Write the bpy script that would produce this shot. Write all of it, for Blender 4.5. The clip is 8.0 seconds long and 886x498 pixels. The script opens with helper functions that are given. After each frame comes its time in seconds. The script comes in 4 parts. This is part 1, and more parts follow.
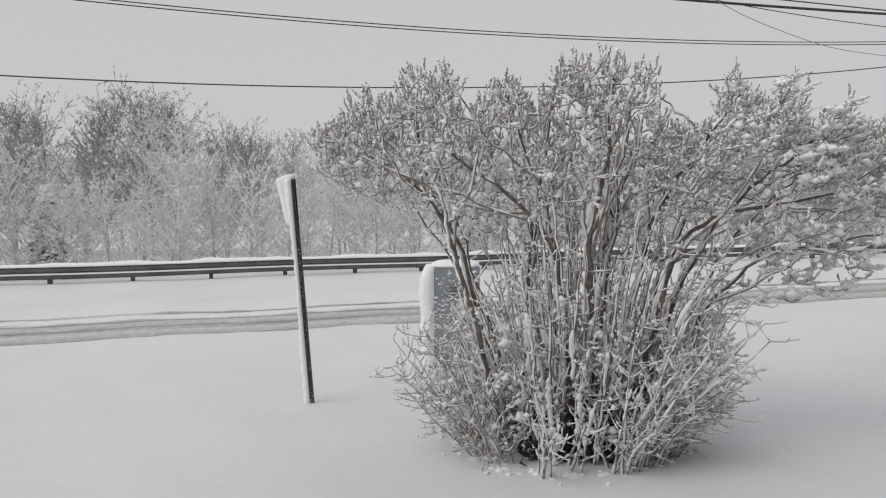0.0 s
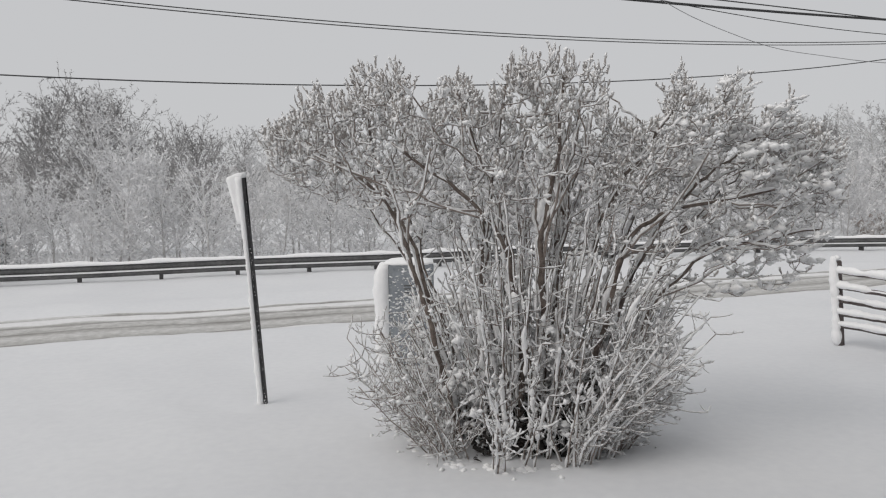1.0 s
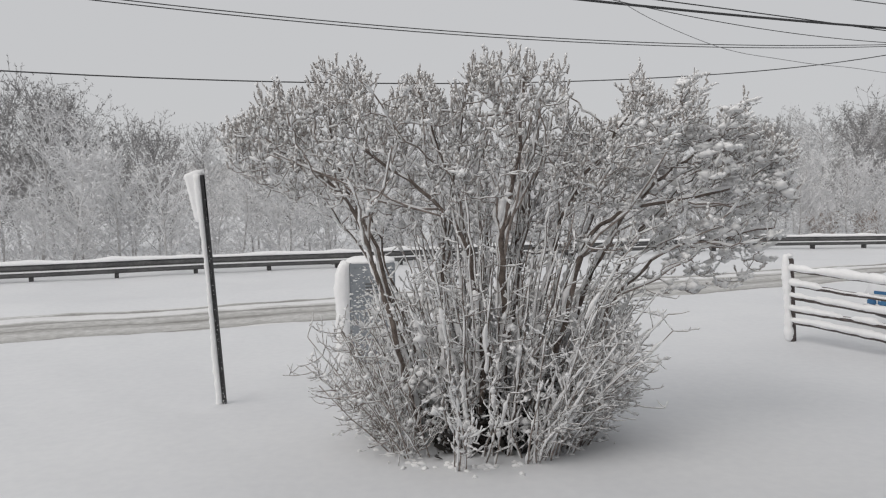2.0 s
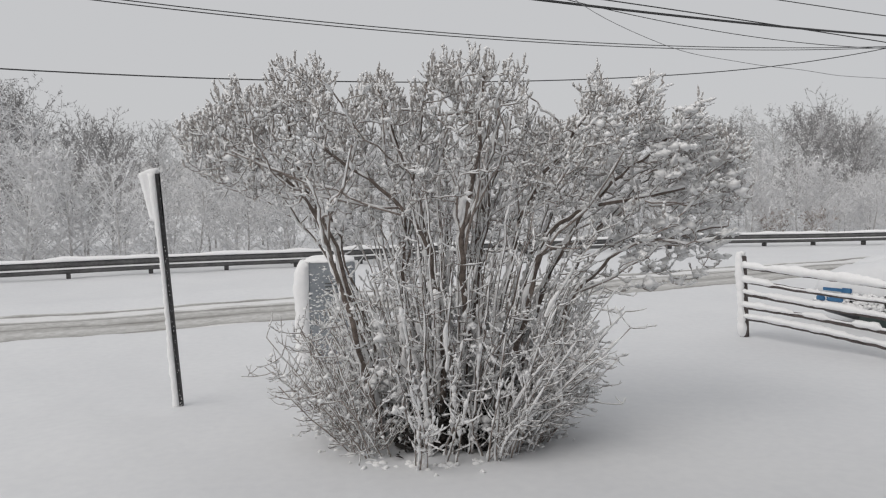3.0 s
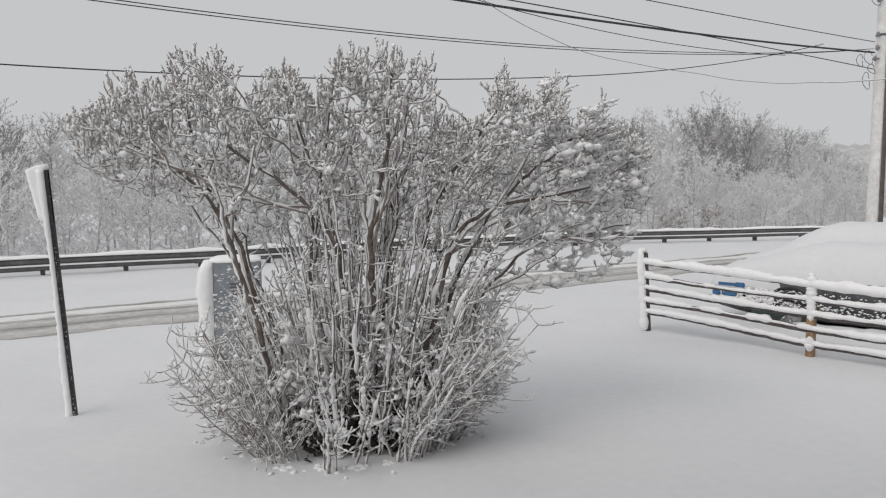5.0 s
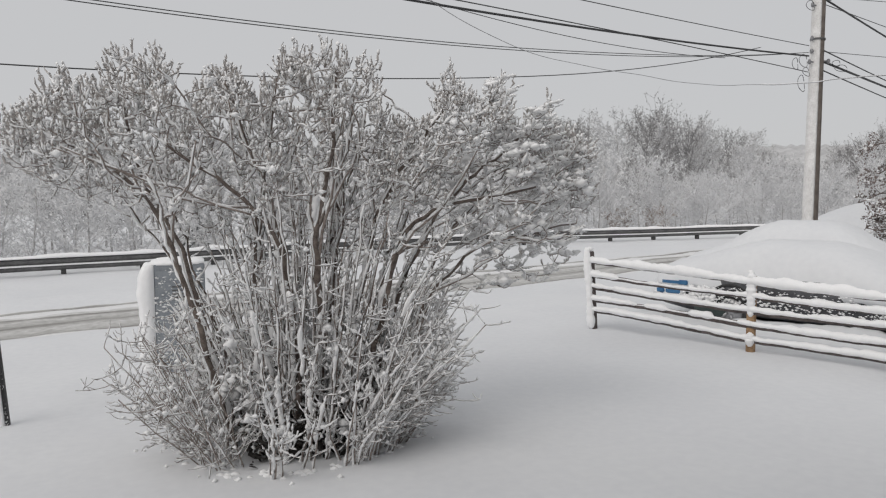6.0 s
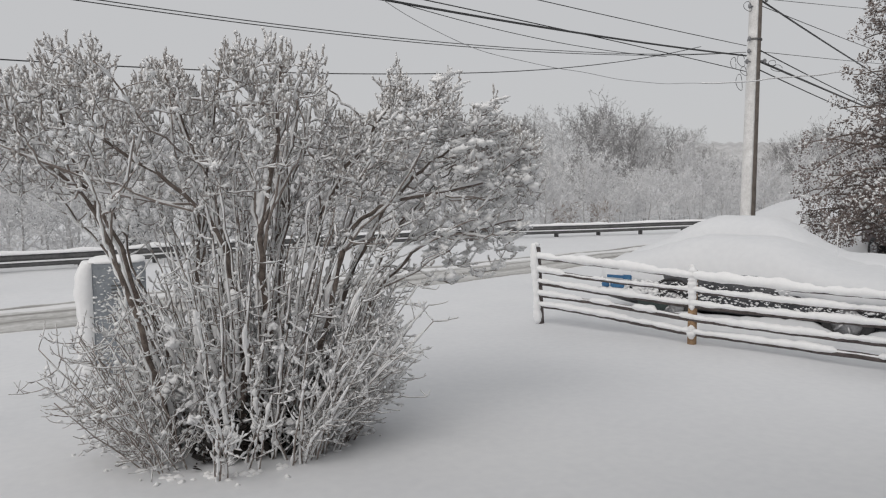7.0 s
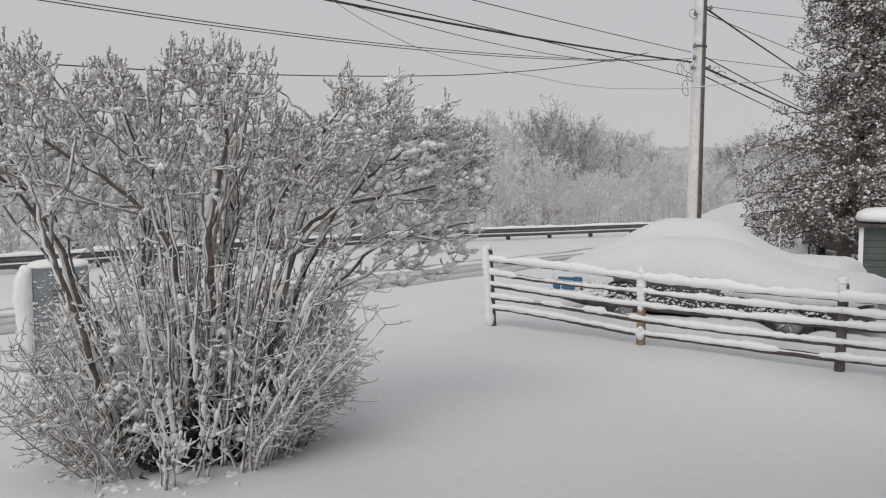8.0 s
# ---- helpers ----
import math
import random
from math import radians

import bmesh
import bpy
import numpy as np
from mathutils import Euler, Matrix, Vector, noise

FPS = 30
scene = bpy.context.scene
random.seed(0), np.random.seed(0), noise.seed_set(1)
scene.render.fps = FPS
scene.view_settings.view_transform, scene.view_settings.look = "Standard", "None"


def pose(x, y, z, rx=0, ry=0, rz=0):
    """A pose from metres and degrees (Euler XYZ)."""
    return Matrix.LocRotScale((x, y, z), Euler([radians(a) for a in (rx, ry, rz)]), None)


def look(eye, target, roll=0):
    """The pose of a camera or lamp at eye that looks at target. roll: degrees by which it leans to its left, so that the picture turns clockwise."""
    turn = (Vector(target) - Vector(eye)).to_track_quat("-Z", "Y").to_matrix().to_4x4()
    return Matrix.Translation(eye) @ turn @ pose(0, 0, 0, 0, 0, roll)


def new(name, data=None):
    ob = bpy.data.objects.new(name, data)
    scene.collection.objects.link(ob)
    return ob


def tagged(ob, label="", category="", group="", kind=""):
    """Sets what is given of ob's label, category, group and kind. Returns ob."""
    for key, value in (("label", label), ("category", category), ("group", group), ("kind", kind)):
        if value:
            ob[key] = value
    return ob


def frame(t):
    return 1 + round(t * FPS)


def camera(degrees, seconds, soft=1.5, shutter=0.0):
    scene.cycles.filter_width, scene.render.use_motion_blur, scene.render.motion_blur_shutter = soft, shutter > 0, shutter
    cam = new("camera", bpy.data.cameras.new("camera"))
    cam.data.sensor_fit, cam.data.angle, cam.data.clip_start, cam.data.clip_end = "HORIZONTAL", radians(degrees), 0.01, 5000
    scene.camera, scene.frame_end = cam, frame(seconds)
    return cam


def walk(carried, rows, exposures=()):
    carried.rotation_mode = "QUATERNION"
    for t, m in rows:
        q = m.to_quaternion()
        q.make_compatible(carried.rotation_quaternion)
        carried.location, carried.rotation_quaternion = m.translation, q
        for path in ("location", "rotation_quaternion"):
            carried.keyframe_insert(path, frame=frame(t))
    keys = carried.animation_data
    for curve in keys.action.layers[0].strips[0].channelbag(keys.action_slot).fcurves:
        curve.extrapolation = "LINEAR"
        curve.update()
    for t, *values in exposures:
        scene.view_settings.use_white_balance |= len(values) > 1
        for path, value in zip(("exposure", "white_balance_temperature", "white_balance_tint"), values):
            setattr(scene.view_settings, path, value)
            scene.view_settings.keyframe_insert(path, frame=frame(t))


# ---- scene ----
cam = camera(60.1, 8.0, soft=1.2)
PATH = [
    (0, (-0.153, -0.002, 2.014), (-0.261, 1.991, 1.888), -0.4),
    (0.5, (-0.137, -0.013, 2.018), (-0.185, 1.982, 1.886), -0.5),
    (1, (-0.132, -0.016, 2.015), (-0.124, 1.98, 1.882), -0.7),
    (1.5, (-0.131, -0.018, 2.014), (-0.073, 1.976, 1.878), -0.6),
    (3, (-0.135, -0.02, 2.018), (0.078, 1.963, 1.875), -0.5),
    (3.5, (-0.13, -0.013, 2.021), (0.136, 1.964, 1.875), -0.5),
    (4, (-0.125, 0.002, 2.029), (0.199, 1.97, 1.878), -0.5),
    (4.5, (-0.12, 0.011, 2.027), (0.261, 1.969, 1.874), -0.4),
    (6, (-0.083, 0.057, 2.024), (0.486, 1.969, 1.872), -0.5),
    (6.5, (-0.075, 0.067, 2.024), (0.558, 1.957, 1.864), -0.5),
    (7, (-0.073, 0.069, 2.024), (0.624, 1.936, 1.861), -0.5),
    (7.5, (-0.071, 0.073, 2.021), (0.687, 1.917, 1.862), -0.5),
    (8, (-0.066, 0.078, 2.021), (0.746, 1.899, 1.865), -0.4),
]
EXPOSURES = [(0, -0.04), (4.5, -0.04), (6.5, -0.07), (8, -0.12)]
walk(cam, [(t, look(eye, target, roll)) for t, eye, target, roll in PATH], EXPOSURES)

# ---- world and light: even overcast, a little brighter towards the road ----
world = bpy.data.worlds.new("overcast")
scene.world = world
world.use_nodes = True
wn, wl = world.node_tree.nodes, world.node_tree.links
sky = wn.new("ShaderNodeTexSky")
sky.sky_type = "NISHITA"
sky.sun_disc = False
sky.sun_elevation = radians(46)
sky.sun_rotation = radians(240)
sky_level = wn.new("ShaderNodeMixRGB")
sky_level.blend_type = "MULTIPLY"
sky_level.inputs[0].default_value = 1.0
sky_level.inputs[2].default_value = (0.1, 0.1, 0.1, 1)
cloud = wn.new("ShaderNodeMixRGB")
cloud.inputs[0].default_value = 0.97
cloud.inputs[2].default_value = (0.583, 0.586, 0.597, 1)
wl.new(sky.outputs[0], sky_level.inputs[1])
wl.new(sky_level.outputs[0], cloud.inputs[1])
wl.new(cloud.outputs[0], wn["Background"].inputs["Color"])
wn["Background"].inputs["Strength"].default_value = 1.0
sun = new("sun", bpy.data.lights.new("sun", "SUN"))
sun.data.energy, sun.data.angle, sun.data.color = 1.25, radians(50), (1.0, 0.945, 0.89)
sun.matrix_world = look((-12, -3, 14), (0, 6, 0))


# ---- materials ----
def material(name, low, high, scale=8.0, rough=0.8, metal=0.0, bump=0.3, fine=6.0, detail=6.0, vary=0.0):
    """Two scales of noise between two colours, with relief; vary: difference from one object to the next."""
    m = bpy.data.materials.new(name)
    m.use_nodes = True
    n, l = m.node_tree.nodes, m.node_tree.links
    b = n["Principled BSDF"]
    tc = n.new("ShaderNodeTexCoord")
    big, small = n.new("ShaderNodeTexNoise"), n.new("ShaderNodeTexNoise")
    big.inputs["Scale"].default_value, small.inputs["Scale"].default_value = scale, scale * fine
    big.inputs["Detail"].default_value = small.inputs["Detail"].default_value = detail
    l.new(tc.outputs["Object"], big.inputs["Vector"])
    l.new(tc.outputs["Object"], small.inputs["Vector"])
    mix = n.new("ShaderNodeMath")
    mix.operation = "MULTIPLY_ADD"
    mix.inputs[1].default_value = 0.45
    l.new(small.outputs["Fac"], mix.inputs[0])
    half = n.new("ShaderNodeMath")
    half.operation = "MULTIPLY"
    half.inputs[1].default_value = 0.55
    l.new(big.outputs["Fac"], half.inputs[0])
    l.new(half.outputs[0], mix.inputs[2])
    ramp = n.new("ShaderNodeValToRGB")
    ramp.color_ramp.elements[0].position, ramp.color_ramp.elements[1].position = 0.36, 0.64
    ramp.color_ramp.elements[0].color, ramp.color_ramp.elements[1].color = (*low, 1), (*high, 1)
    l.new(mix.outputs[0], ramp.inputs[0])
    out = ramp.outputs[0]
    if vary:
        info = n.new("ShaderNodeObjectInfo")
        hsv = n.new("ShaderNodeHueSaturation")
        span = n.new("ShaderNodeMapRange")
        span.inputs["To Min"].default_value, span.inputs["To Max"].default_value = 1 - vary, 1 + vary
        l.new(info.outputs["Random"], span.inputs["Value"])
        l.new(span.outputs[0], hsv.inputs["Value"])
        l.new(out, hsv.inputs["Color"])
        out = hsv.outputs[0]
    l.new(out, b.inputs["Base Color"])
    b.inputs["Roughness"].default_value, b.inputs["Metallic"].default_value = rough, metal
    if bump:
        bp = n.new("ShaderNodeBump")
        bp.inputs["Strength"].default_value = bump
        bp.inputs["Distance"].default_value = 0.02
        l.new(mix.outputs[0], bp.inputs["Height"])
        l.new(bp.outputs[0], b.inputs["Normal"])
    return m


# Same snow twice: ground tone dimmed for shade, clinging tone lifted to look lit.
SNOW = material("dimmed_fresh_snow", (0.685, 0.697, 0.718), (0.74, 0.751, 0.766), 0.6, 0.75, 0, 0.25, 18)
SNOW_CLUMP = material("bright_clinging_snow", (0.89, 0.893, 0.90), (0.95, 0.95, 0.953), 14, 0.7, 0, 0.4)
BARK = material("lilac_bark", (0.075, 0.058, 0.050), (0.24, 0.20, 0.175), 18, 0.9, 0, 0.5)
TWIG = material("lilac_twig", (0.18, 0.148, 0.130), (0.40, 0.352, 0.322), 30, 0.9, 0, 0.3)
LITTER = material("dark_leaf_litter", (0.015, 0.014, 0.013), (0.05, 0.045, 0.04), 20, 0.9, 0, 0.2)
SEED = material("dry_seed_head", (0.32, 0.295, 0.28), (0.58, 0.555, 0.535), 40, 0.9, 0, 0.4)
# Woods: real frost, but base colours also paled to stand in for haze.
WOOD_BARK = material("hazy_woods_bark", (0.34, 0.33, 0.325), (0.58, 0.57, 0.565), 3, 0.95, 0, 0.4, vary=0.2)
HAZY_FROST = material("hazy_frosted_twigs", (0.58, 0.58, 0.588), (0.82, 0.82, 0.828), 0.9, 0.95, 0, 0.2, 5, vary=0.14)
HAZY_FROST_LOW = material("hazy_frosted_brush", (0.62, 0.62, 0.628), (0.84, 0.84, 0.848), 0.9, 0.95, 0, 0.2, 5, vary=0.08)
DARK_TWIGS = material("hazy_bare_twigs", (0.24, 0.234, 0.232), (0.46, 0.454, 0.452), 0.9, 0.95, 0, 0.2, 5, vary=0.12)
STEEL = material("weathered_galvanised_steel", (0.10, 0.10, 0.10), (0.19, 0.188, 0.185), 2.5, 0.6, 0.5, 0.2)
RUST_POST = material("dark_steel_post", (0.05, 0.05, 0.052), (0.13, 0.127, 0.125), 6, 0.65, 0.5, 0.3)
BLACK_POST = material("black_channel_post", (0.018, 0.018, 0.02), (0.05, 0.05, 0.052), 9, 0.6, 0.3, 0.3)
SIGN_METAL = material("sign_plate_metal", (0.4, 0.4, 0.41), (0.55, 0.55, 0.56), 5, 0.45, 0.8, 0.1)
CABINET = material("grey_cabinet_paint", (0.24, 0.262, 0.285), (0.35, 0.375, 0.40), 5, 0.55, 0.1, 0.25)
THIN_SNOW = material("thin_plastered_snow", (0.62, 0.61, 0.595), (0.86, 0.852, 0.84), 6, 0.8, 0, 0.5)
POLE_WOOD = material("weathered_pole_wood", (0.10, 0.085, 0.074), (0.20, 0.172, 0.15), 7, 0.9, 0, 0.5)
RAIL_WOOD = material("dark_stained_rail", (0.055, 0.045, 0.043), (0.15, 0.125, 0.12), 9, 0.85, 0, 0.5)
POST_WOOD = material("bare_post_wood", (0.22, 0.13, 0.07), (0.42, 0.28, 0.16), 12, 0.85, 0, 0.5)
FROSTED_CABLE = material("frosted_cable", (0.16, 0.16, 0.165), (0.34, 0.34, 0.345), 9, 0.7, 0, 0.1)
CABLE = material("black_cable", (0.025, 0.025, 0.027), (0.05, 0.05, 0.052), 20, 0.6, 0, 0.1)
CAR_DARK = material("dark_car_paint", (0.05, 0.052, 0.057), (0.10, 0.102, 0.11), 3, 0.4, 0.3, 0.05)
CAR_SILVER = material("silver_car_paint", (0.3, 0.305, 0.31), (0.42, 0.425, 0.43), 3, 0.4, 0.4, 0.05)
CAR_RED = material("dark_red_truck_paint", (0.025, 0.008, 0.008), (0.05, 0.014, 0.013), 3, 0.4, 0.1, 0.05)
RUBBER = material("tyre_rubber", (0.02, 0.02, 0.021), (0.045, 0.045, 0.046), 12, 0.8, 0, 0.3)
RIM = material("alloy_rim", (0.3, 0.3, 0.31), (0.5, 0.5, 0.51), 8, 0.4, 0.8, 0.1)
PLASTIC_BLUE = material("blue_plastic", (0.03, 0.12, 0.26), (0.06, 0.19, 0.36), 6, 0.5, 0, 0.1)
PLASTIC_GREEN = material("dark_green_plastic", (0.02, 0.035, 0.032), (0.045, 0.065, 0.06), 6, 0.5, 0, 0.1)
BROWN_TWIGS = material("brown_brush", (0.30, 0.24, 0.20), (0.52, 0.46, 0.42), 0.9, 0.95, 0, 0.2, 5)
NEEDLES = material("dark_needles", (0.12, 0.13, 0.125), (0.28, 0.29, 0.28), 6, 0.9, 0, 0.2)
LEAF = material("dry_brown_leaf", (0.13, 0.105, 0.096), (0.30, 0.25, 0.232), 2.5, 0.85, 0, 0.2)
LAMP_AMBER = material("amber_lens", (0.5, 0.2, 0.03), (0.7, 0.3, 0.05), 10, 0.3, 0, 0.0)
STAND_IN_GREEN = material("stand_in_green_paint", (0.075, 0.09, 0.08), (0.12, 0.14, 0.125), 4, 0.75, 0, 0.3)
PORCELAIN = material("grey_insulator", (0.15, 0.15, 0.16), (0.3, 0.3, 0.31), 20, 0.35, 0, 0.1)
SIDING = material("grey_siding", (0.30, 0.305, 0.305), (0.38, 0.385, 0.385), 3, 0.7, 0, 0.2)
GLASS_DARK = material("dark_car_glass", (0.015, 0.017, 0.018), (0.03, 0.032, 0.034), 3, 0.1, 0, 0.0)


def slush_material():
    """Packed snow with brown-grey wheel tracks running along local x."""
    m = bpy.data.materials.new("slushy_road")
    m.use_nodes = True
    n, l = m.node_tree.nodes, m.node_tree.links
    b = n["Principled BSDF"]
    tc = n.new("ShaderNodeTexCoord")
    sep = n.new("ShaderNodeSeparateXYZ")
    l.new(tc.outputs["Object"], sep.inputs[0])
    stretch = n.new("ShaderNodeMapping")
    stretch.inputs["Scale"].default_value = (0.25, 2.2, 1)
    l.new(tc.outputs["Object"], stretch.inputs["Vector"])
    wob = n.new("ShaderNodeTexNoise")
    wob.inputs["Scale"].default_value, wob.inputs["Detail"].default_value = 2.0, 8
    l.new(stretch.outputs[0], wob.inputs["Vector"])
    add = n.new("ShaderNodeMath")
    add.operation = "MULTIPLY_ADD"
    add.inputs[1].default_value = 0.55
    l.new(wob.outputs["Fac"], add.inputs[0])
    l.new(sep.outputs["Y"], add.inputs[2])
    span = n.new("ShaderNodeMapRange")
    span.inputs["From Min"].default_value, span.inputs["From Max"].default_value = 0.275, 3.775
    l.new(add.outputs[0], span.inputs["Value"])
    ramp = n.new("ShaderNodeValToRGB")
    snow, grey, dark = (0.78, 0.78, 0.785, 1), (0.40, 0.395, 0.38, 1), (0.22, 0.21, 0.195, 1)
    pale = (0.56, 0.555, 0.545, 1)
    stops = [(0.0, snow), (0.07, snow), (0.10, dark), (0.15, grey), (0.26, pale), (0.34, grey), (0.40, dark), (0.44, grey),
             (0.54, pale), (0.60, dark), (0.65, grey), (0.70, snow), (0.80, snow), (0.84, dark), (0.88, grey), (0.92, snow)]
    e = ramp.color_ramp.elements
    e[0].position, e[0].color = stops[0]
    e[1].position, e[1].color = stops[-1]
    for p, c in stops[1:-1]:
        x = e.new(p)
        x.color = c
    l.new(span.outputs[0], ramp.inputs[0])
    grain = n.new("ShaderNodeTexNoise")
    grain.inputs["Scale"].default_value, grain.inputs["Detail"].default_value = 9, 8
    l.new(tc.outputs["Object"], grain.inputs["Vector"])
    mix = n.new("ShaderNodeMixRGB")
    mix.blend_type = "OVERLAY"
    mix.inputs[0].default_value = 0.5
    l.new(ramp.outputs[0], mix.inputs[1])
    l.new(grain.outputs["Fac"], mix.inputs[2])
    l.new(mix.outputs[0], b.inputs["Base Color"])
    b.inputs["Roughness"].default_value = 0.6
    bp = n.new("ShaderNodeBump")
    bp.inputs["Strength"].default_value, bp.inputs["Distance"].default_value = 0.5, 0.04
    l.new(grain.outputs["Fac"], bp.inputs["Height"])
    l.new(bp.outputs[0], b.inputs["Normal"])
    return m


SLUSH = slush_material()


# ---- mesh helpers ----
class Geo:
    """Collects vertices and faces for one mesh."""

    def __init__(self):
        self.v, self.f = [], []

    def add(self, verts, faces):
        k = len(self.v)
        self.v.extend([tuple(map(float, p)) for p in verts])
        self.f.extend([tuple(k + int(i) for i in q) for q in faces])

    def tube(self, pts, radii, sides=5, flat=1.0, cap=True):
        """A tube along pts; flat squeezes it vertically."""
        pts = np.asarray(pts, float)
        n = len(pts)
        d = np.gradient(pts, axis=0)
        d /= np.linalg.norm(d, axis=1)[:, None] + 1e-9
        ref = np.where(np.abs(d[:, 2:3]) > 0.92, np.array([[1.0, 0, 0]]), np.array([[0, 0, 1.0]]))
        a = np.cross(d, ref)
        a /= np.linalg.norm(a, axis=1)[:, None] + 1e-9
        b = np.cross(a, d)
        ang = np.arange(sides) * 2 * math.pi / sides
        r = np.broadcast_to(np.asarray(radii, float), (n,))[:, None, None]
        ring = pts[:, None, :] + r * (np.cos(ang)[None, :, None] * a[:, None, :] + flat * np.sin(ang)[None, :, None] * b[:, None, :])
        k = len(self.v)
        self.v.extend(map(tuple, ring.reshape(-1, 3).tolist()))
        for i in range(n - 1):
            for j in range(sides):
                p, q = k + i * sides + j, k + i * sides + (j + 1) % sides
                self.f.append((p, q, q + sides, p + sides))
        if cap:
            self.f.append(tuple(k + j for j in range(sides))[::-1])
            self.f.append(tuple(k + (n - 1) * sides + j for j in range(sides)))

    def blob(self, c, r, rng, squash=(1, 1, 1)):
        """A small lumpy octahedral clump."""
        base = np.array([(1, 0, 0), (-1, 0, 0), (0, 1, 0), (0, -1, 0), (0, 0, 1), (0, 0, -1)], float)
        base = base * (r * rng.uniform(0.7, 1.3, (6, 1))) * np.array(squash) + rng.normal(0, r * 0.2, (6, 3))
        turn = rng.uniform(0, math.pi)
        base = base @ np.array(((math.cos(turn), math.sin(turn), 0), (-math.sin(turn), math.cos(turn), 0), (0, 0, 1))) if abs(squash[0] - squash[1]) < 0.9 else base
        self.add(base + np.array(c), ((0, 2, 4), (2, 1, 4), (1, 3, 4), (3, 0, 4), (2, 0, 5), (1, 2, 5), (3, 1, 5), (0, 3, 5)))

    def loft(self, rings, closed=True):
        """Joins rings of equal count and closes the ends."""
        m = len(rings[0])
        k = len(self.v)
        for ring in rings:
            self.v.extend([tuple(map(float, p)) for p in ring])
        for i in range(len(rings) - 1):
            for j in range(m if closed else m - 1):
                p, q = k + i * m + j, k + i * m + (j + 1) % m
                self.f.append((p, q, q + m, p + m))
        if closed:
            self.f.append(tuple(k + j for j in range(m))[::-1])
            self.f.append(tuple(k + (len(rings) - 1) * m + j for j in range(m)))

    def box(self, lo, hi):
        x0, y0, z0 = lo
        x1, y1, z1 = hi
        self.add([(x0, y0, z0), (x1, y0, z0), (x1, y1, z0), (x0, y1, z0), (x0, y0, z1), (x1, y0, z1), (x1, y1, z1), (x0, y1, z1)],
                 [(3, 2, 1, 0), (4, 5, 6, 7), (0, 1, 5, 4), (1, 2, 6, 5), (2, 3, 7, 6), (3, 0, 4, 7)])

    def mesh(self, name, mat, smooth=True, bevel=0.0):
        me = bpy.data.meshes.new(name)
        me.from_pydata(self.v, [], self.f)
        if bevel:
            bm = bmesh.new()
            bm.from_mesh(me)
            bmesh.ops.bevel(bm, geom=bm.edges[:], offset=bevel, segments=2, affect="EDGES", clamp_overlap=True)
            bm.to_mesh(me)
            bm.free()
        me.materials.append(mat)
        if smooth:
            me.polygons.foreach_set("use_smooth", [True] * len(me.polygons))
        me.update()
        return me


def part(name, geo, mat, parent, label="", smooth=True, bevel=0.0, kind=""):
    ob = new(name, geo.mesh(name, mat, smooth, bevel))
    ob.parent = parent
    return tagged(ob, label, "", "", kind)


def thing(name, label, category, m=None, group="", kind=""):
    ob = new(name)
    ob.empty_display_size = 0.2
    if m is not None:
        ob.matrix_basis = m
    return tagged(ob, label, category, group, kind)


# ---- the lie of the land; the road runs at ROAD_YAW, offsets along ROAD_N ----
ROAD_YAW = 20.5
U = np.array([math.cos(radians(ROAD_YAW)), math.sin(radians(ROAD_YAW))])
N = np.array([-U[1], U[0]])


def step(a, b, x):
    t = np.clip((x - a) / (b - a), 0, 1)
    return t * t * (3 - 2 * t)


def waves(x, y):
    return (0.022 * np.sin(0.55 * x + 1.1) * np.sin(0.48 * y + 0.3) + 0.010 * np.sin(1.7 * x + 0.9 * y) + 0.006 * np.sin(3.1 * y - 2.3 * x + 1)
            + 0.004 * np.sin(5.3 * x + 4.1 * y))


def ground_z(x, y):
    """Height of the snow surface."""
    x, y = np.asarray(x, float), np.asarray(y, float)
    n = x * N[0] + y * N[1]
    z = waves(x, y)
    d = np.hypot((x - 0.4) / 1.35, (y - 6.35) / 1.1)
    z = z + 0.05 * np.exp(-d ** 2) + 0.05 * np.exp(-((n - 11.6) / 0.5) ** 2) + 0.07 * np.exp(-((n - 16.1) / 0.6) ** 2)
    for k in range(7):
        z = z - 0.03 * np.exp(-(((x + 4.6 - 0.42 * k) / 0.13) ** 2 + ((y - 7.25 - 0.1 * (k % 2)) / 0.16) ** 2))
    bank = 0.03 * step(18.5, 20, n) - step(22.5, 27, n) * 0.5
    dip = -0.10 * step(12.0, 12.5, n) * (1 - step(15.1, 15.6, n))
    return z + bank + dip


def build_ground():
    """One snow sheet from the house to the horizon, finer close by."""
    g = Geo()
    radii = np.concatenate([np.linspace(0.0, 26, 150), 26 * np.exp(np.linspace(0.03, 4.3, 70))])
    count = 220
    ang = np.linspace(0, 2 * math.pi, count, endpoint=False)
    rr, aa = np.meshgrid(radii, ang, indexing="ij")
    x, y = rr * np.sin(aa), 6 + rr * np.cos(aa)
    z = ground_z(x, y)
    g.v = [tuple(p) for p in np.stack([x, y, z], -1).reshape(-1, 3).tolist()]
    for i in range(len(radii) - 1):
        for j in range(count):
            k = (j + 1) % count
            g.f.append((i * count + j, (i + 1) * count + j, (i + 1) * count + k, i * count + k))
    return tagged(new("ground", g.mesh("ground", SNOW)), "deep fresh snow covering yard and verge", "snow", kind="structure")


build_ground()


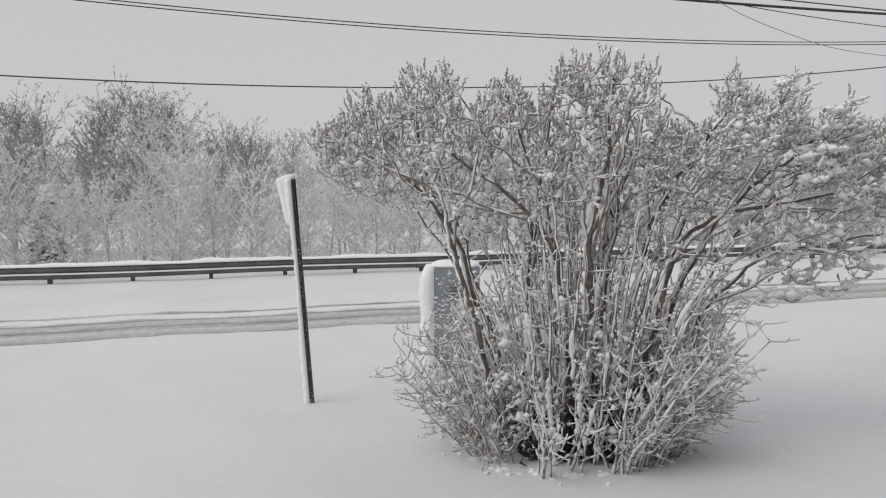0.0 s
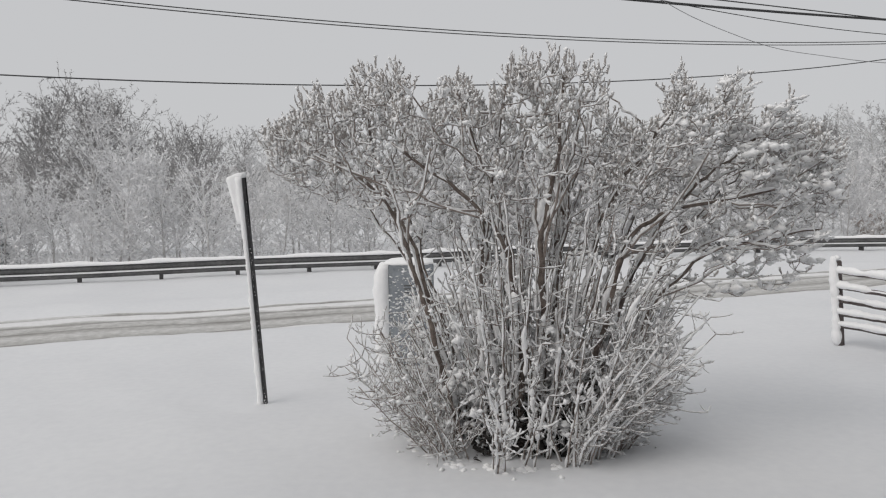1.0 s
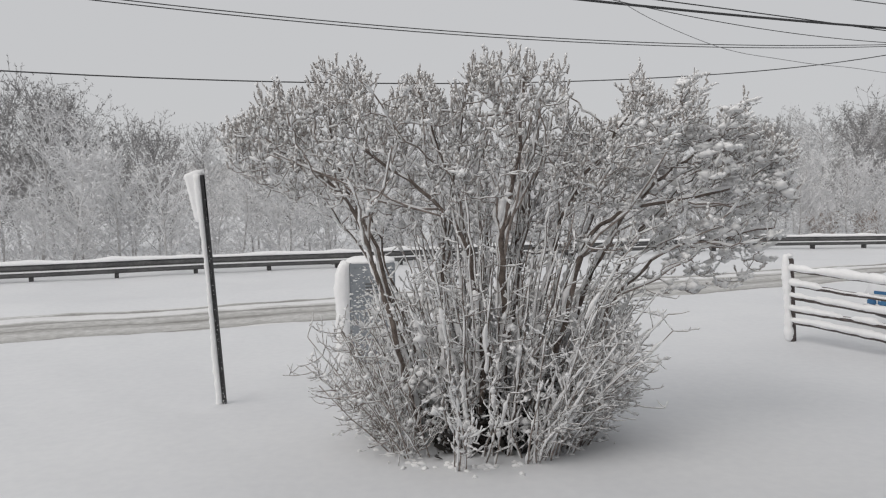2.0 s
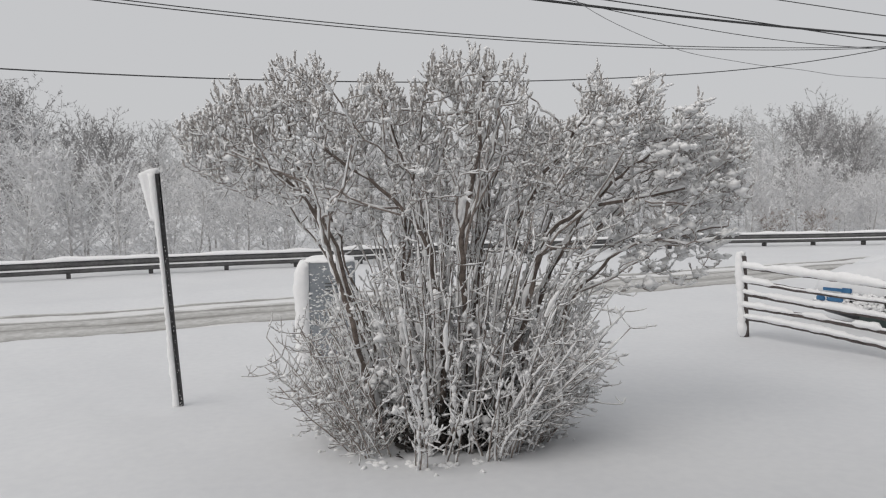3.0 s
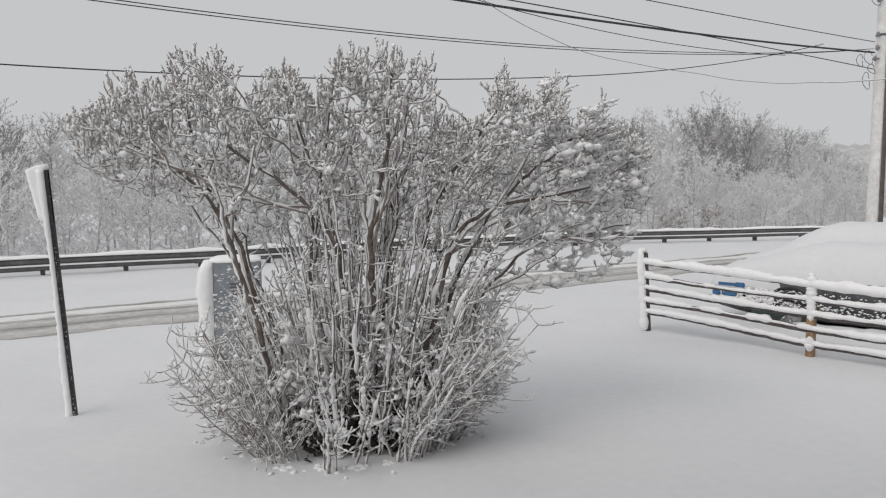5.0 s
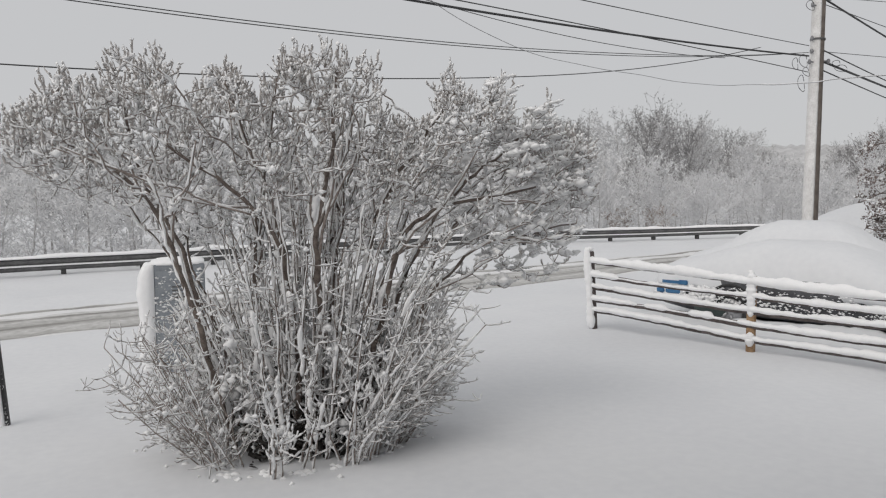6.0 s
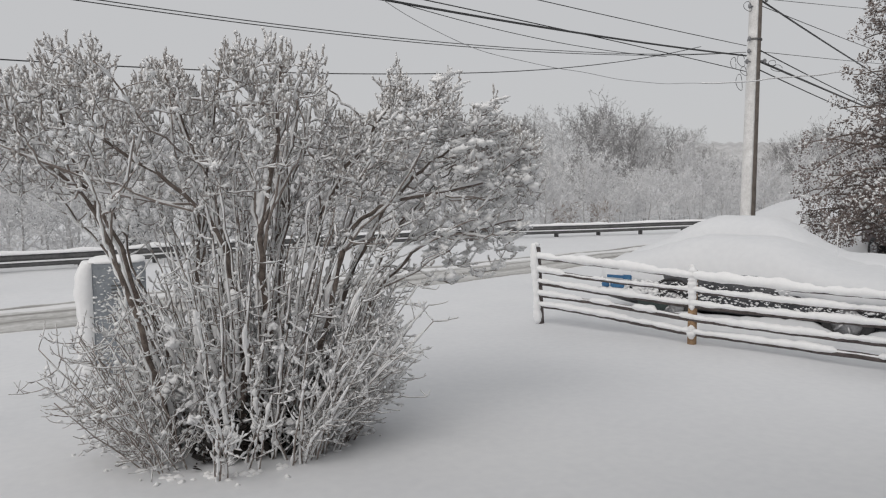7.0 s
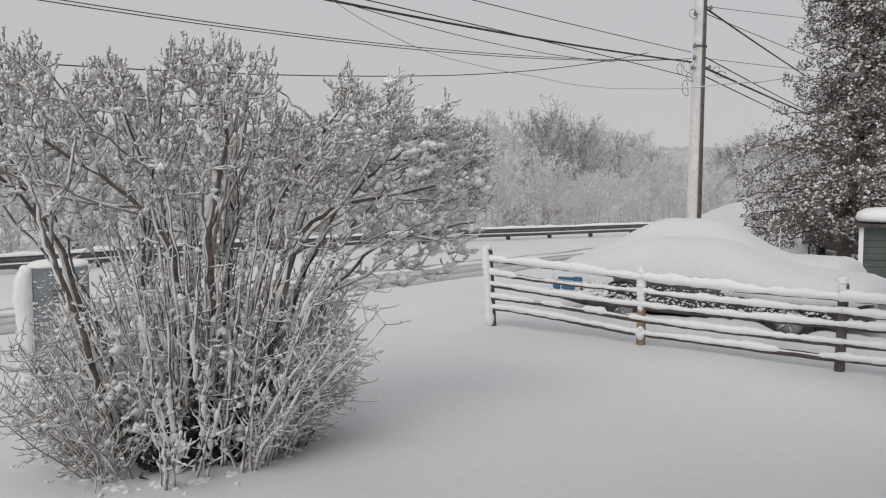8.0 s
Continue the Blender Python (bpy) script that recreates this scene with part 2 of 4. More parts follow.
def build_road():
    g = Geo()
    xs = np.linspace(-60, 110, 420)
    ns = np.linspace(0, 3.5, 36)
    for x in xs:
        for n in ns:
            wx, wy = x * U[0] + (n + 12.05) * N[0], x * U[1] + (n + 12.05) * N[1]
            rut = -0.022 * (np.exp(-((n - 0.6) / 0.2) ** 2) + np.exp(-((n - 1.6) / 0.2) ** 2) + np.exp(-((n - 2.3) / 0.2) ** 2) + np.exp(-((n - 3.0) / 0.12) ** 2))
            edge = -0.09 * (1 - step(0.0, 0.35, n)) - 0.09 * step(3.15, 3.5, n)
            g.v.append((float(x), float(n), float(waves(wx, wy) - 0.028 + rut + edge + 0.008 * math.sin(7 * x + 5 * n) * math.sin(2.3 * x))))
    m = len(ns)
    for i in range(len(xs) - 1):
        for j in range(m - 1):
            g.f.append((i * m + j, (i + 1) * m + j, (i + 1) * m + j + 1, i * m + j + 1))
    ob = new("road", g.mesh("road", SLUSH))
    ob.matrix_basis = pose(12.05 * N[0], 12.05 * N[1], 0, 0, 0, ROAD_YAW)
    return tagged(ob, "road of packed snow with brown slushy wheel tracks", "road", kind="structure")


build_road()


# ---- guardrail beyond the road ----
def rail_point(s):
    """Point on the guardrail's line; it bends away to the right at its far end."""
    bend = max(0.0, s - 14.0)
    off = 20.8 - 0.015 * min(bend, 22.0) ** 2 - 0.66 * max(0.0, bend - 22.0)
    p = s * U + off * N
    return np.array([p[0], p[1], float(ground_z(p[0], p[1]))])


def build_guardrail():
    rng = np.random.default_rng(3)
    rail = thing("guardrail", "weathered steel highway guardrail with a cap of snow", "guardrail")
    ss = np.arange(-32, 58, 0.45)
    shape = [(0.02, 0.0), (-0.05, 0.05), (-0.05, 0.10), (0.0, 0.14), (0.0, 0.17), (-0.05, 0.21), (-0.05, 0.26), (0.02, 0.31),
             (0.035, 0.31), (0.035, 0.0)]
    g, snow = Geo(), Geo()
    rings, caps = [], []
    for s in ss:
        p, q = rail_point(s), rail_point(s + 0.1)
        d = (q - p)[:2] / np.linalg.norm((q - p)[:2])
        n = np.array([-d[1], d[0]])
        sag = 0.012 * math.sin(0.7 * s)
        rings.append([(p[0] + n[0] * a, p[1] + n[1] * a, 0.15 + b + sag) for a, b in shape])
        lump = 0.08 + 0.015 * math.sin(1.9 * s) + rng.uniform(-0.012, 0.012) + 0.05 * math.exp(-(((s + 31.4) % 1.905 - 0.95) / 0.2) ** 2)
        top = 0.15 + 0.308 + sag
        ring = []
        for k in range(9):
            a = math.pi * k / 8
            ring.append((p[0] + n[0] * 0.085 * math.cos(a), p[1] + n[1] * 0.085 * math.cos(a), top + lump * math.sin(a)))
        caps.append(ring)
    g.loft(rings)
    snow.loft(caps)
    lip = Geo()
    lip.loft([[(p[0] * 0.5 + q[0] * 0.5, p[1] * 0.5 + q[1] * 0.5, p[2] * 0.4 + q[2] * 0.6 + dz) for p, q, dz in
               ((r[2], r[3], 0.008), (r[3], r[3], 0.012), (r[3], r[4], 0.0), (r[2], r[3], -0.012))] for r in
              [[(a - N[0] * 0.045, b - N[1] * 0.045, c) for a, b, c in ring] for ring in rings]])
    part("beam", g, STEEL, rail)
    part("snow_cap", snow, SNOW_CLUMP, rail, "rounded snow along the rail's top")
    part("snow_ledge", lip, SNOW_CLUMP, rail, "thin snow lying in the rail's fold")
    posts = Geo()
    posts.box((-0.05, -0.075, -0.5), (0.05, 0.075, 0.36))
    me = posts.mesh("post", RUST_POST, False, 0.008)
    s = -30.45
    while s < 57:
        p = rail_point(s)
        ob = new("post", me)
        ob.parent = rail
        ob.matrix_basis = pose(p[0] + N[0] * 0.12, p[1] + N[1] * 0.12, 0.12, rng.normal(0, 1), rng.normal(0, 1), ROAD_YAW)
        s += 1.905
    return rail


build_guardrail()


# ---- roadside sign seen almost edge-on ----
def build_sign():
    z0 = float(ground_z(-1.9, 7.5))
    sign = thing("road_sign", "leaning steel-post road sign plastered with wind-blown snow", "sign", pose(-1.9, 7.5, z0 - 0.02, 2.0, -3.4, 0))
    post = Geo()
    prof = [(0.000, 0.012), (0.002, -0.03), (0.032, -0.03), (0.036, 0.012), (0.026, 0.012), (0.024, -0.018), (0.010, -0.018), (0.008, 0.012)]
    post.loft([[(x, y, z) for x, y in prof] for z in np.linspace(-0.4, 2.26, 20)])
    part("post", post, BLACK_POST, sign, "black U-channel post", False)
    dust = np.random.default_rng(6)
    fleck = Geo()
    for _ in range(90):
        fleck.blob((dust.uniform(0.003, 0.032), -0.031, 2.2 * dust.random() ** 1.7), dust.uniform(0.0015, 0.0045), dust, (1, 0.4, 1.5))
    part("fleck_layer", fleck, SNOW_CLUMP, sign, "flecks of snow on the post", kind="stuff")
    rng = np.random.default_rng(5)
    side = Geo()
    rings = []
    for z in np.linspace(0.0, 2.27, 60):
        w = 0.046 + 0.008 * math.sin(3 * z + 1) + rng.uniform(-0.006, 0.006)
        rings.append([(0.002 - w * 0.6 + w * 0.62 * math.cos(a), -0.014 + 0.032 * math.sin(a), z) for a in np.arange(10) * math.pi / 5])
    side.loft(rings)
    part("post_snow", side, SNOW_CLUMP, sign, "snow plastered down the windward side")
    plate = Geo()
    plate.box((-0.014, -0.03, 1.80), (-0.012, 0.29, 2.27))
    ob = part("plate", plate, SIGN_METAL, sign, "bare back of the sign plate", False)
    ob.matrix_basis = pose(0.052, 0, 0, 0, 0, 14)
    slab = Geo()
    rings = []
    for z in np.linspace(1.80, 2.31, 18):
        f = (z - 1.80) / 0.51
        t = (0.125 + 0.07 * f) * (1 - 0.45 * step(0.93, 1.0, f)) * (0.55 + 0.45 * step(0.0, 0.06, f)) + rng.uniform(-0.003, 0.003)
        dep = 0.33 * (1 - 0.12 * step(0.93, 1.0, f))
        rings.append([(-0.014 - t * (0.5 - 0.5 * math.copysign(abs(math.cos(a)) ** 0.4, math.cos(a))),
                       0.19 + 0.5 * dep * math.copysign(abs(math.sin(a)) ** 0.5, math.sin(a)), z + 0.008 * math.cos(a)) for a in np.arange(20) * math.pi / 10])
    slab.loft(rings)
    ob = part("plate_snow", slab, SNOW_CLUMP, sign, "thick snow stuck to the sign's face")
    ob.matrix_basis = pose(0.052, 0, 0, 0, 0, 14)
    return sign


build_sign()


# ---- grey utility cabinet behind the bush ----
def build_cabinet():
    cx, cy = -0.465, 9.46
    z0 = float(ground_z(cx, cy))
    box = thing("utility_cabinet", "grey steel utility cabinet capped and plastered with snow", "cabinet", pose(cx, cy, z0, 0, 0, 3))
    body = Geo()
    body.box((-0.31, -0.28, -0.1), (0.24, 0.28, 1.23))
    part("body", body, CABINET, box, "", False, 0.012)
    door = Geo()
    door.box((-0.27, -0.292, 0.08), (0.20, -0.28, 1.17))
    d = part("door", door, CABINET, box, "", False, 0.004)
    h = Geo()
    h.box((0.12, -0.315, 0.55), (0.15, -0.292, 0.68))
    part("handle", h, STEEL, d, "steel handle", False, 0.004)
    for z in (0.85, 0.89, 0.93, 0.97):
        s = Geo()
        s.box((-0.12, -0.298, z), (0.12, -0.292, z + 0.014))
        part("louvre", s, STEEL, d, "", False)
    rng = np.random.default_rng(8)
    cap = Geo()
    rings = []
    for z, w in ((1.222, 0.98), (1.235, 1.0), (1.255, 0.95), (1.275, 0.78), (1.288, 0.45), (1.292, 0.1)):
        rings.append([(-0.05 + 0.30 * w * math.copysign(abs(math.cos(a)) ** 0.45, math.cos(a)) + rng.normal(0, 0.006),
                       0.30 * w * math.copysign(abs(math.sin(a)) ** 0.45, math.sin(a)), z) for a in np.arange(28) * math.pi / 14])
    cap.loft(rings)
    part("snow_cap", cap, SNOW_CLUMP, box, "rounded snow cap")
    side = Geo()
    rings = []
    for z in np.linspace(0.0, 1.225, 24):
        t = (0.165 + 0.02 * math.sin(2.3 * z) + 0.010 * math.sin(9 * z) + rng.uniform(-0.012, 0.012)) * (1 - 0.3 * max(0, z - 1.1) / 0.125)
        rings.append([(-0.308 - t * max(0.0, math.sin(a)) ** 0.3, 0.0 + 0.285 * math.cos(a), z) for a in np.linspace(0, math.pi, 12)])
    side.loft(rings)
    part("side_snow", side, SNOW_CLUMP, box, "snow blown against its side")
    fleck = Geo()
    for _ in range(420):
        fleck.blob((rng.uniform(-0.3, 0.22), -0.294, 1.2 * rng.random() ** 1.1), 0.004 + 0.02 * rng.random() ** 2.5, rng, (1.5, 0.25, 0.7))
    part("fleck_layer", fleck, SNOW_CLUMP, box, "flecks of snow stuck to the front", kind="stuff")
    return box


build_cabinet()


# ---- rail fence ----
FENCE0, FENCE_DIR, BAY = np.array([5.15, 10.0]), np.array([0.463, -0.886]), 2.32


def build_fence():
    rng = np.random.default_rng(11)
    fence = thing("rail_fence", "five-rail wooden fence loaded with snow beside the parked cars", "fence")
    leans = [(-3.5, 0.0), (0.4, 0), (1.0, 0), (0, 0)]
    feet = []
    for k in range(4):
        p = FENCE0 + FENCE_DIR * BAY * k * (1.0 if k < 3 else 1.0)
        z0 = float(ground_z(*p))
        feet.append((p[0], p[1], z0))
        geo = Geo()
        h = (1.12, 0.94, 0.97, 0.97)[k]
        rings = []
        for z in (-0.2, 0.3, 0.6, h - 0.02, h):
            w = 0.052 if z < h else 0.044
            rings.append([(w * math.copysign(abs(math.cos(a)) ** 0.6, math.cos(a)) + z * math.tan(radians(leans[k][0])),
                           w * math.copysign(abs(math.sin(a)) ** 0.6, math.sin(a)), z) for a in np.arange(12) * math.pi / 6 + 0.3])
        geo.loft(rings)
        post = part("post", geo, POST_WOOD if k == 1 else RAIL_WOOD, fence, "bare orange-brown post showing through snow" if k == 1 else "")
        post.matrix_basis = pose(p[0], p[1], z0, 0, 0, -62)
        snow = Geo()
        for lo, hi in ([(0.07, 0.25), (0.44, h + 0.06)] if k == 1 else [(0.80, h + 0.06)] if k == 2 else [(0.0, h + 0.06)]):
            rings = []
            for z in np.linspace(lo, hi, 34):
                t = 0.050 + 0.007 * math.sin(9 * z + k) + rng.uniform(-0.010, 0.010)
                t *= 0.35 + 0.65 * min(1, (z - lo) / 0.04 + 0.0, (hi - z) / 0.05 + 0.05)
                rings.append([((-0.018 if k == 1 else -0.032) + t * math.cos(a) + z * math.tan(radians(leans[k][0])), -0.044 + t * math.sin(a) + rng.uniform(-0.004, 0.004), z) for a in np.arange(10) * math.pi / 5])
            snow.loft(rings)
        snow.blob((h * math.tan(radians(leans[k][0])) * 0.9, 0, h + 0.03), 0.075, rng, (1, 1, 0.7))
        sn = part("post_snow", snow, SNOW_CLUMP, fence, "snow plastered on the post")
        sn.matrix_basis = pose(p[0], p[1], z0, 0, 0, -28)
    heights = [(0.97, 0.855, 0.80, 0.80), (0.775, 0.69, 0.655, 0.655), (0.61, 0.50, 0.50, 0.50), (0.425, 0.325, 0.31, 0.31), (0.27, 0.14, 0.135, 0.135)]
    for b in range(3):
        a0, a1 = np.array(feet[b]), np.array(feet[b + 1])
        for k, h in enumerate(heights):
            ts = np.linspace(-0.01, 1.01, 26)
            sag = 0.02 * rng.uniform(-1, 1)
            pts = [a0 + (a1 - a0) * t + np.array([-0.02, -0.02, h[b] + (h[b + 1] - h[b]) * t + sag * 4 * t * (1 - t) + 0.005 * rng.uniform(-1, 1)]) for t in ts]
            rail = Geo()
            rail.tube(pts, [0.029 + 0.003 * math.sin(5 * t + k) for t in ts], 8, 1.0 if k < 2 else 1.25)
            part("rail", rail, RAIL_WOOD, fence)
            snow = Geo()
            big = 0.075 if k == 0 else 0.052
            fine = np.linspace(0.0, 1.0, 48)
            sp, sr = [], []
            lump = rng.uniform(0, 6)
            for t in fine:
                r = big * (0.86 + 0.16 * math.sin(7 * t + lump) + 0.12 * math.sin(19 * t + 2 * lump) + 0.07 * math.sin(47 * t + lump)) + rng.uniform(-0.007, 0.007)
                bare = (b == 0 and k == 1 and 0.18 < t < 0.40) or (b == 0 and k == 3 and 0.3 < t < 1.0 and math.sin(23 * t + 1) > -0.2) or (b == 1 and k == 4 and 0.72 < t < 0.9)
                if bare:
                    r *= 0.3
                elif b == 0 and k == 1 and t >= 0.40:
                    r *= 0.62
                i = min(int(t * 25), 24)
                p = np.array(pts[i]) + (np.array(pts[i + 1]) - np.array(pts[i])) * (t * 25 - i)
                sp.append(p + np.array([-0.016, -0.018, (0.008 if k < 2 else 0.016) + r * 0.42]))
                sr.append(r)
            snow.tube(sp, sr, 10, 0.85)
            part("rail_snow", snow, SNOW_CLUMP, fence, "snow lying along the rail")
    return fence


build_fence()


# ---- utility pole and its wires ----
POLE = np.array([11.99, 13.40])


def build_pole():
    lean = 1.1
    pole = thing("utility_pole", "weathered wooden utility pole with snow blown on one side", "utility pole", pose(POLE[0], POLE[1], 0, 0, lean, 0))
    rng = np.random.default_rng(4)
    g = Geo()
    zs = np.linspace(-0.5, 9.5, 40)
    g.loft([[((0.160 - 0.006 * z) * math.cos(a), (0.160 - 0.006 * z) * math.sin(a), z) for a in np.arange(20) * math.pi / 10] for z in zs])
    part("shaft", g, POLE_WOOD, pole)
    snow = Geo()
    rings = []
    for z in np.linspace(0, 9.2, 90):
        r = 0.160 - 0.006 * z
        ring = []
        for a in np.linspace(radians(96), radians(252), 14):
            f = math.sin((a - radians(96)) / radians(156) * math.pi)
            ring.append(((r + 0.003 + 0.010 * f ** 0.5) * math.cos(a + rng.normal(0, 0.012)), (r + 0.003 + 0.010 * f ** 0.5) * math.sin(a), z))
        for a in np.linspace(radians(248), radians(100), 8):
            ring.append(((r - 0.01) * math.cos(a), (r - 0.01) * math.sin(a), z))
        rings.append(ring)
    snow.loft(rings)
    part("pole_snow", snow, THIN_SNOW, pole, "snow plastered along the windward side")
    for z, dx in ((4.62, -0.24), (4.84, -0.2), (5.1, -0.2), (4.66, 0.24), (5.78, -0.22), (5.95, 0.22)):
        br = Geo()
        br.tube([(0.1 * np.sign(dx), -0.04, z), (dx, -0.06, z + 0.01)], 0.016, 6)
        br.tube([(dx, -0.06, z - 0.05), (dx, -0.06, z - 0.02), (dx, -0.06, z + 0.02), (dx, -0.06, z + 0.05)], [0.02, 0.035, 0.035, 0.02], 8)
        part("insulator", br, PORCELAIN, pole)
    band = Geo()
    band.tube([(0, 0, 5.08), (0, 0, 5.12)], 0.152, 20)
    part("band", band, STEEL, pole, "steel strap")
    # slack loops of wire hanging at the attachments
    for cx, cz, rx, rz, turn in ((-0.42, 4.62, 0.10, 0.13, 0.5), (-0.62, 4.55, 0.07, 0.12, 0.3), (-0.34, 4.40, 0.08, 0.09, 0.9), (-0.45, 4.16, 0.08, 0.17, 0.4),
                                 (0.42, 4.62, 0.10, 0.06, 0.2), (0.55, 4.52, 0.16, 0.07, 0.1), (-0.3, 5.75, 0.10, 0.10, 0.6)):
        lp = Geo()
        pts = [(cx + rx * math.cos(a) - turn * rz * 0.4 * math.sin(a), -0.1 + 0.02 * math.cos(2 * a), cz + rz * math.sin(a)) for a in np.linspace(0.3, 2 * math.pi, 20)]
        lp.tube(pts, 0.006, 5)
        part("slack_loop", lp, CABLE, pole)
    return pole


build_pole()


def wire(label, z_low, s_low, k, s0, s1, r, side=0.0, twin=0.0, lift=0.0):
    """A wire that hangs as a parabola in a plane along the road through the pole; s is metres from the pole."""
    for j in range(2 if twin else 1):
        g = Geo()
        ss = np.linspace(s0, s1, 90)
        pts = [(POLE[0] + U[0] * s + N[0] * side, POLE[1] + U[1] * s + N[1] * side, z_low + k * (s - s_low) ** 2 + lift * max(0, s + 8) ** 2 + twin * j * min(1, abs(s - s1) / 6)) for s in ss]
        g.tube(pts, r, 5)
        tagged(new("overhead_wire", g.mesh("overhead_wire", CABLE)), label, "wire", "overhead wires")


wire("pair of thin black overhead wires along the road", 3.90, -13.2, 0.0054, -40, -0.2, 0.006, 0, 0.035)
wire("thin black overhead wire sagging low over the yard", 3.22, -16.5, 0.0065, -44, -2.0, 0.007, lift=0.004)
wire("thick bundled black cable to the pole", 4.47, -11.0, 0.0023, -40, -0.2, 0.018)
wire("thin black wire above the cable", 4.92, -5.8, 0.0009, -40, -0.2, 0.008)
wire("thin black wire joining the cable", 4.32, -6.0, 0.012, -18, -3.2, 0.006)
wire("black cable slanting to the lower bracket", 4.60, -14.0, -0.001, -40, -0.2, 0.009)


def span(label, a, b, sag, r, mat=CABLE, name="overhead_wire"):
    g = Geo()
    ts = np.linspace(0, 1, 60)
    a, b = np.array(a, float), np.array(b, float)
    g.tube([a + (b - a) * t - np.array([0, 0, 4 * sag * t * (1 - t)]) for t in ts], r, 5)
    return tagged(new(name, g.mesh(name, mat)), label, "wire", "overhead wires")


PX, PY = POLE
span("thick black wire running on to the next pole", (PX + 0.15, PY, 5.98), (PX + 52, PY + 30, 6.3), 0.5, 0.022)
span("thin black wire running on to the next pole", (PX + 0.15, PY, 5.85), (PX + 52, PY + 24, 7.6), 0.5, 0.009)
span("thin black wire running on to the next pole", (PX + 0.15, PY, 4.92), (PX + 52, PY + 30, 4.9), 0.5, 0.014)
span("thick black cable running on to the next pole", (PX + 0.15, PY, 4.68), (PX + 52, PY + 30, 4.4), 0.2, 0.026)
span("thin black wire running on to the next pole", (PX + 0.15, PY, 4.50), (PX + 52, PY + 30, 4.3), 0.5, 0.014)
span("thin level wire across the road", (PX + 0.15, PY, 4.86), (PX + 30, PY + 11, 7.0), 0.1, 0.007)
span("thin level wire across the road", (PX + 0.15, PY, 5.98), (PX + 30, PY + 11, 9.9), 0.2, 0.007)


def service_drop():
    """The slack cable that hangs in front of the pole and climbs away on both sides, snow on it."""
    g, w = Geo(), Geo()
    ss = np.linspace(-13.5, 16, 160)
    pts = []
    for s in ss:
        d = s + 4.6
        z = 3.83 + (0.002 * d * d + 0.0006 * d ** 4 if d < 0 else 0.14 * (math.sqrt(d * d + 6.25) - 2.5))
        pts.append((PX + U[0] * s + N[0] * -0.25, PY + U[1] * s + N[1] * -0.25, z + 0.006 * math.sin(4 * s) + 0.012 * math.sin(1.7 * s)))
    g.tube(pts, 0.0045, 5)
    ob = tagged(new("service_cable", g.mesh("service_cable", FROSTED_CABLE)), "slack thin cable with snow hanging before the pole", "wire", "overhead wires")
    w.tube([(a, b, c + 0.012) for a, b, c in pts[60:]], 0.011, 5)
    part("cable_snow", w, SNOW_CLUMP, ob)


service_drop()


# ---- the lilac bush ----
WINDWARD = np.array([-0.97, -0.1, 0.05])


def curve(a, b, bow, rng, n=6, wob=0.02):
    """A bowed, slightly crooked line from a to b; bow lifts its first part towards the given direction."""
    a, b = np.asarray(a, float), np.asarray(b, float)
    t = np.linspace(0, 1, n)[:, None]
    p = a + (b - a) * t + np.asarray(bow) * (4 * t * (1 - t)) * 0.5
    w = np.cumsum(rng.normal(0, wob, (n, 3)), axis=0)
    w -= w[0] + (w[-1] - w[0]) * t
    return p + w


def through_points(knots, rng, n, wob):
    """A smooth crooked line through a few knots."""
    k = np.asarray(knots, float)
    ext = np.vstack([2 * k[0] - k[1], k, 2 * k[-1] - k[-2]])
    out = []
    for t in np.linspace(0, len(k) - 1.0001, n):
        i, f = int(t), t - int(t)
        a, b, c, d = ext[i:i + 4]
        out.append(0.5 * (2 * b + (c - a) * f + (2 * a - 5 * b + 4 * c - d) * f * f + (3 * b - a - 3 * c + d) * f ** 3))
    out = np.array(out)
    w = np.cumsum(rng.normal(0, wob, (n, 3)), axis=0)
    w -= w[0] + (w[-1] - w[0]) * np.linspace(0, 1, n)[:, None]
    return out + w


def snow_on(geo, pts, r, rng, thick, keep=0.8):
    """Snow along a branch: on top of slanting wood, on the windward side of upright wood."""
    pts = np.asarray(pts)
    if len(pts) < 2 or rng.random() > keep:
        return
    n = len(pts)
    grid, fine = np.arange(n), np.linspace(0, n - 1, 2 * n - 1 if n > 4 else 5)
    r = np.interp(fine, grid, np.broadcast_to(r, (n,)))
    pts = np.stack([np.interp(fine, grid, pts[:, k]) for k in range(3)], 1)
    d = np.gradient(pts, axis=0)
    steep = (np.abs(d[:, 2]) / (np.linalg.norm(d, axis=1) + 1e-9))[:, None]
    off = np.array([0, 0, 1.0]) * (1 - steep) + WINDWARD * steep * 0.9
    rs = thick * rng.uniform(0.3, 1.5, len(pts)) * np.where(rng.random(len(pts)) < 0.16, 0.15, 1.0)
    rs[0] *= 0.5
    rs[-1] *= 0.6
    geo.tube(pts + off * (r * 0.8 + rs * 0.4)[:, None], rs, 4 if n > 6 else 3, 0.9, False)


def crown_top(x):
    """Upper outline of the crown: tufts with dips between."""
    return float(np.interp(x, (-1.5, -1.3, -1.1, -0.95, -0.75, -0.38, -0.28, 0.05, 0.30, 0.47, 0.8, 1.18, 1.28, 1.66, 1.8, 2.05, 2.3, 2.42, 2.7, 2.85, 3.1, 3.2),
                           (2.48, 2.62, 2.86, 2.70, 3.01, 2.98, 2.62, 2.96, 2.68, 3.03, 3.11, 3.03, 2.58, 2.50, 2.99, 2.72, 2.96, 2.48, 2.78, 2.48, 2.36, 2.2)))


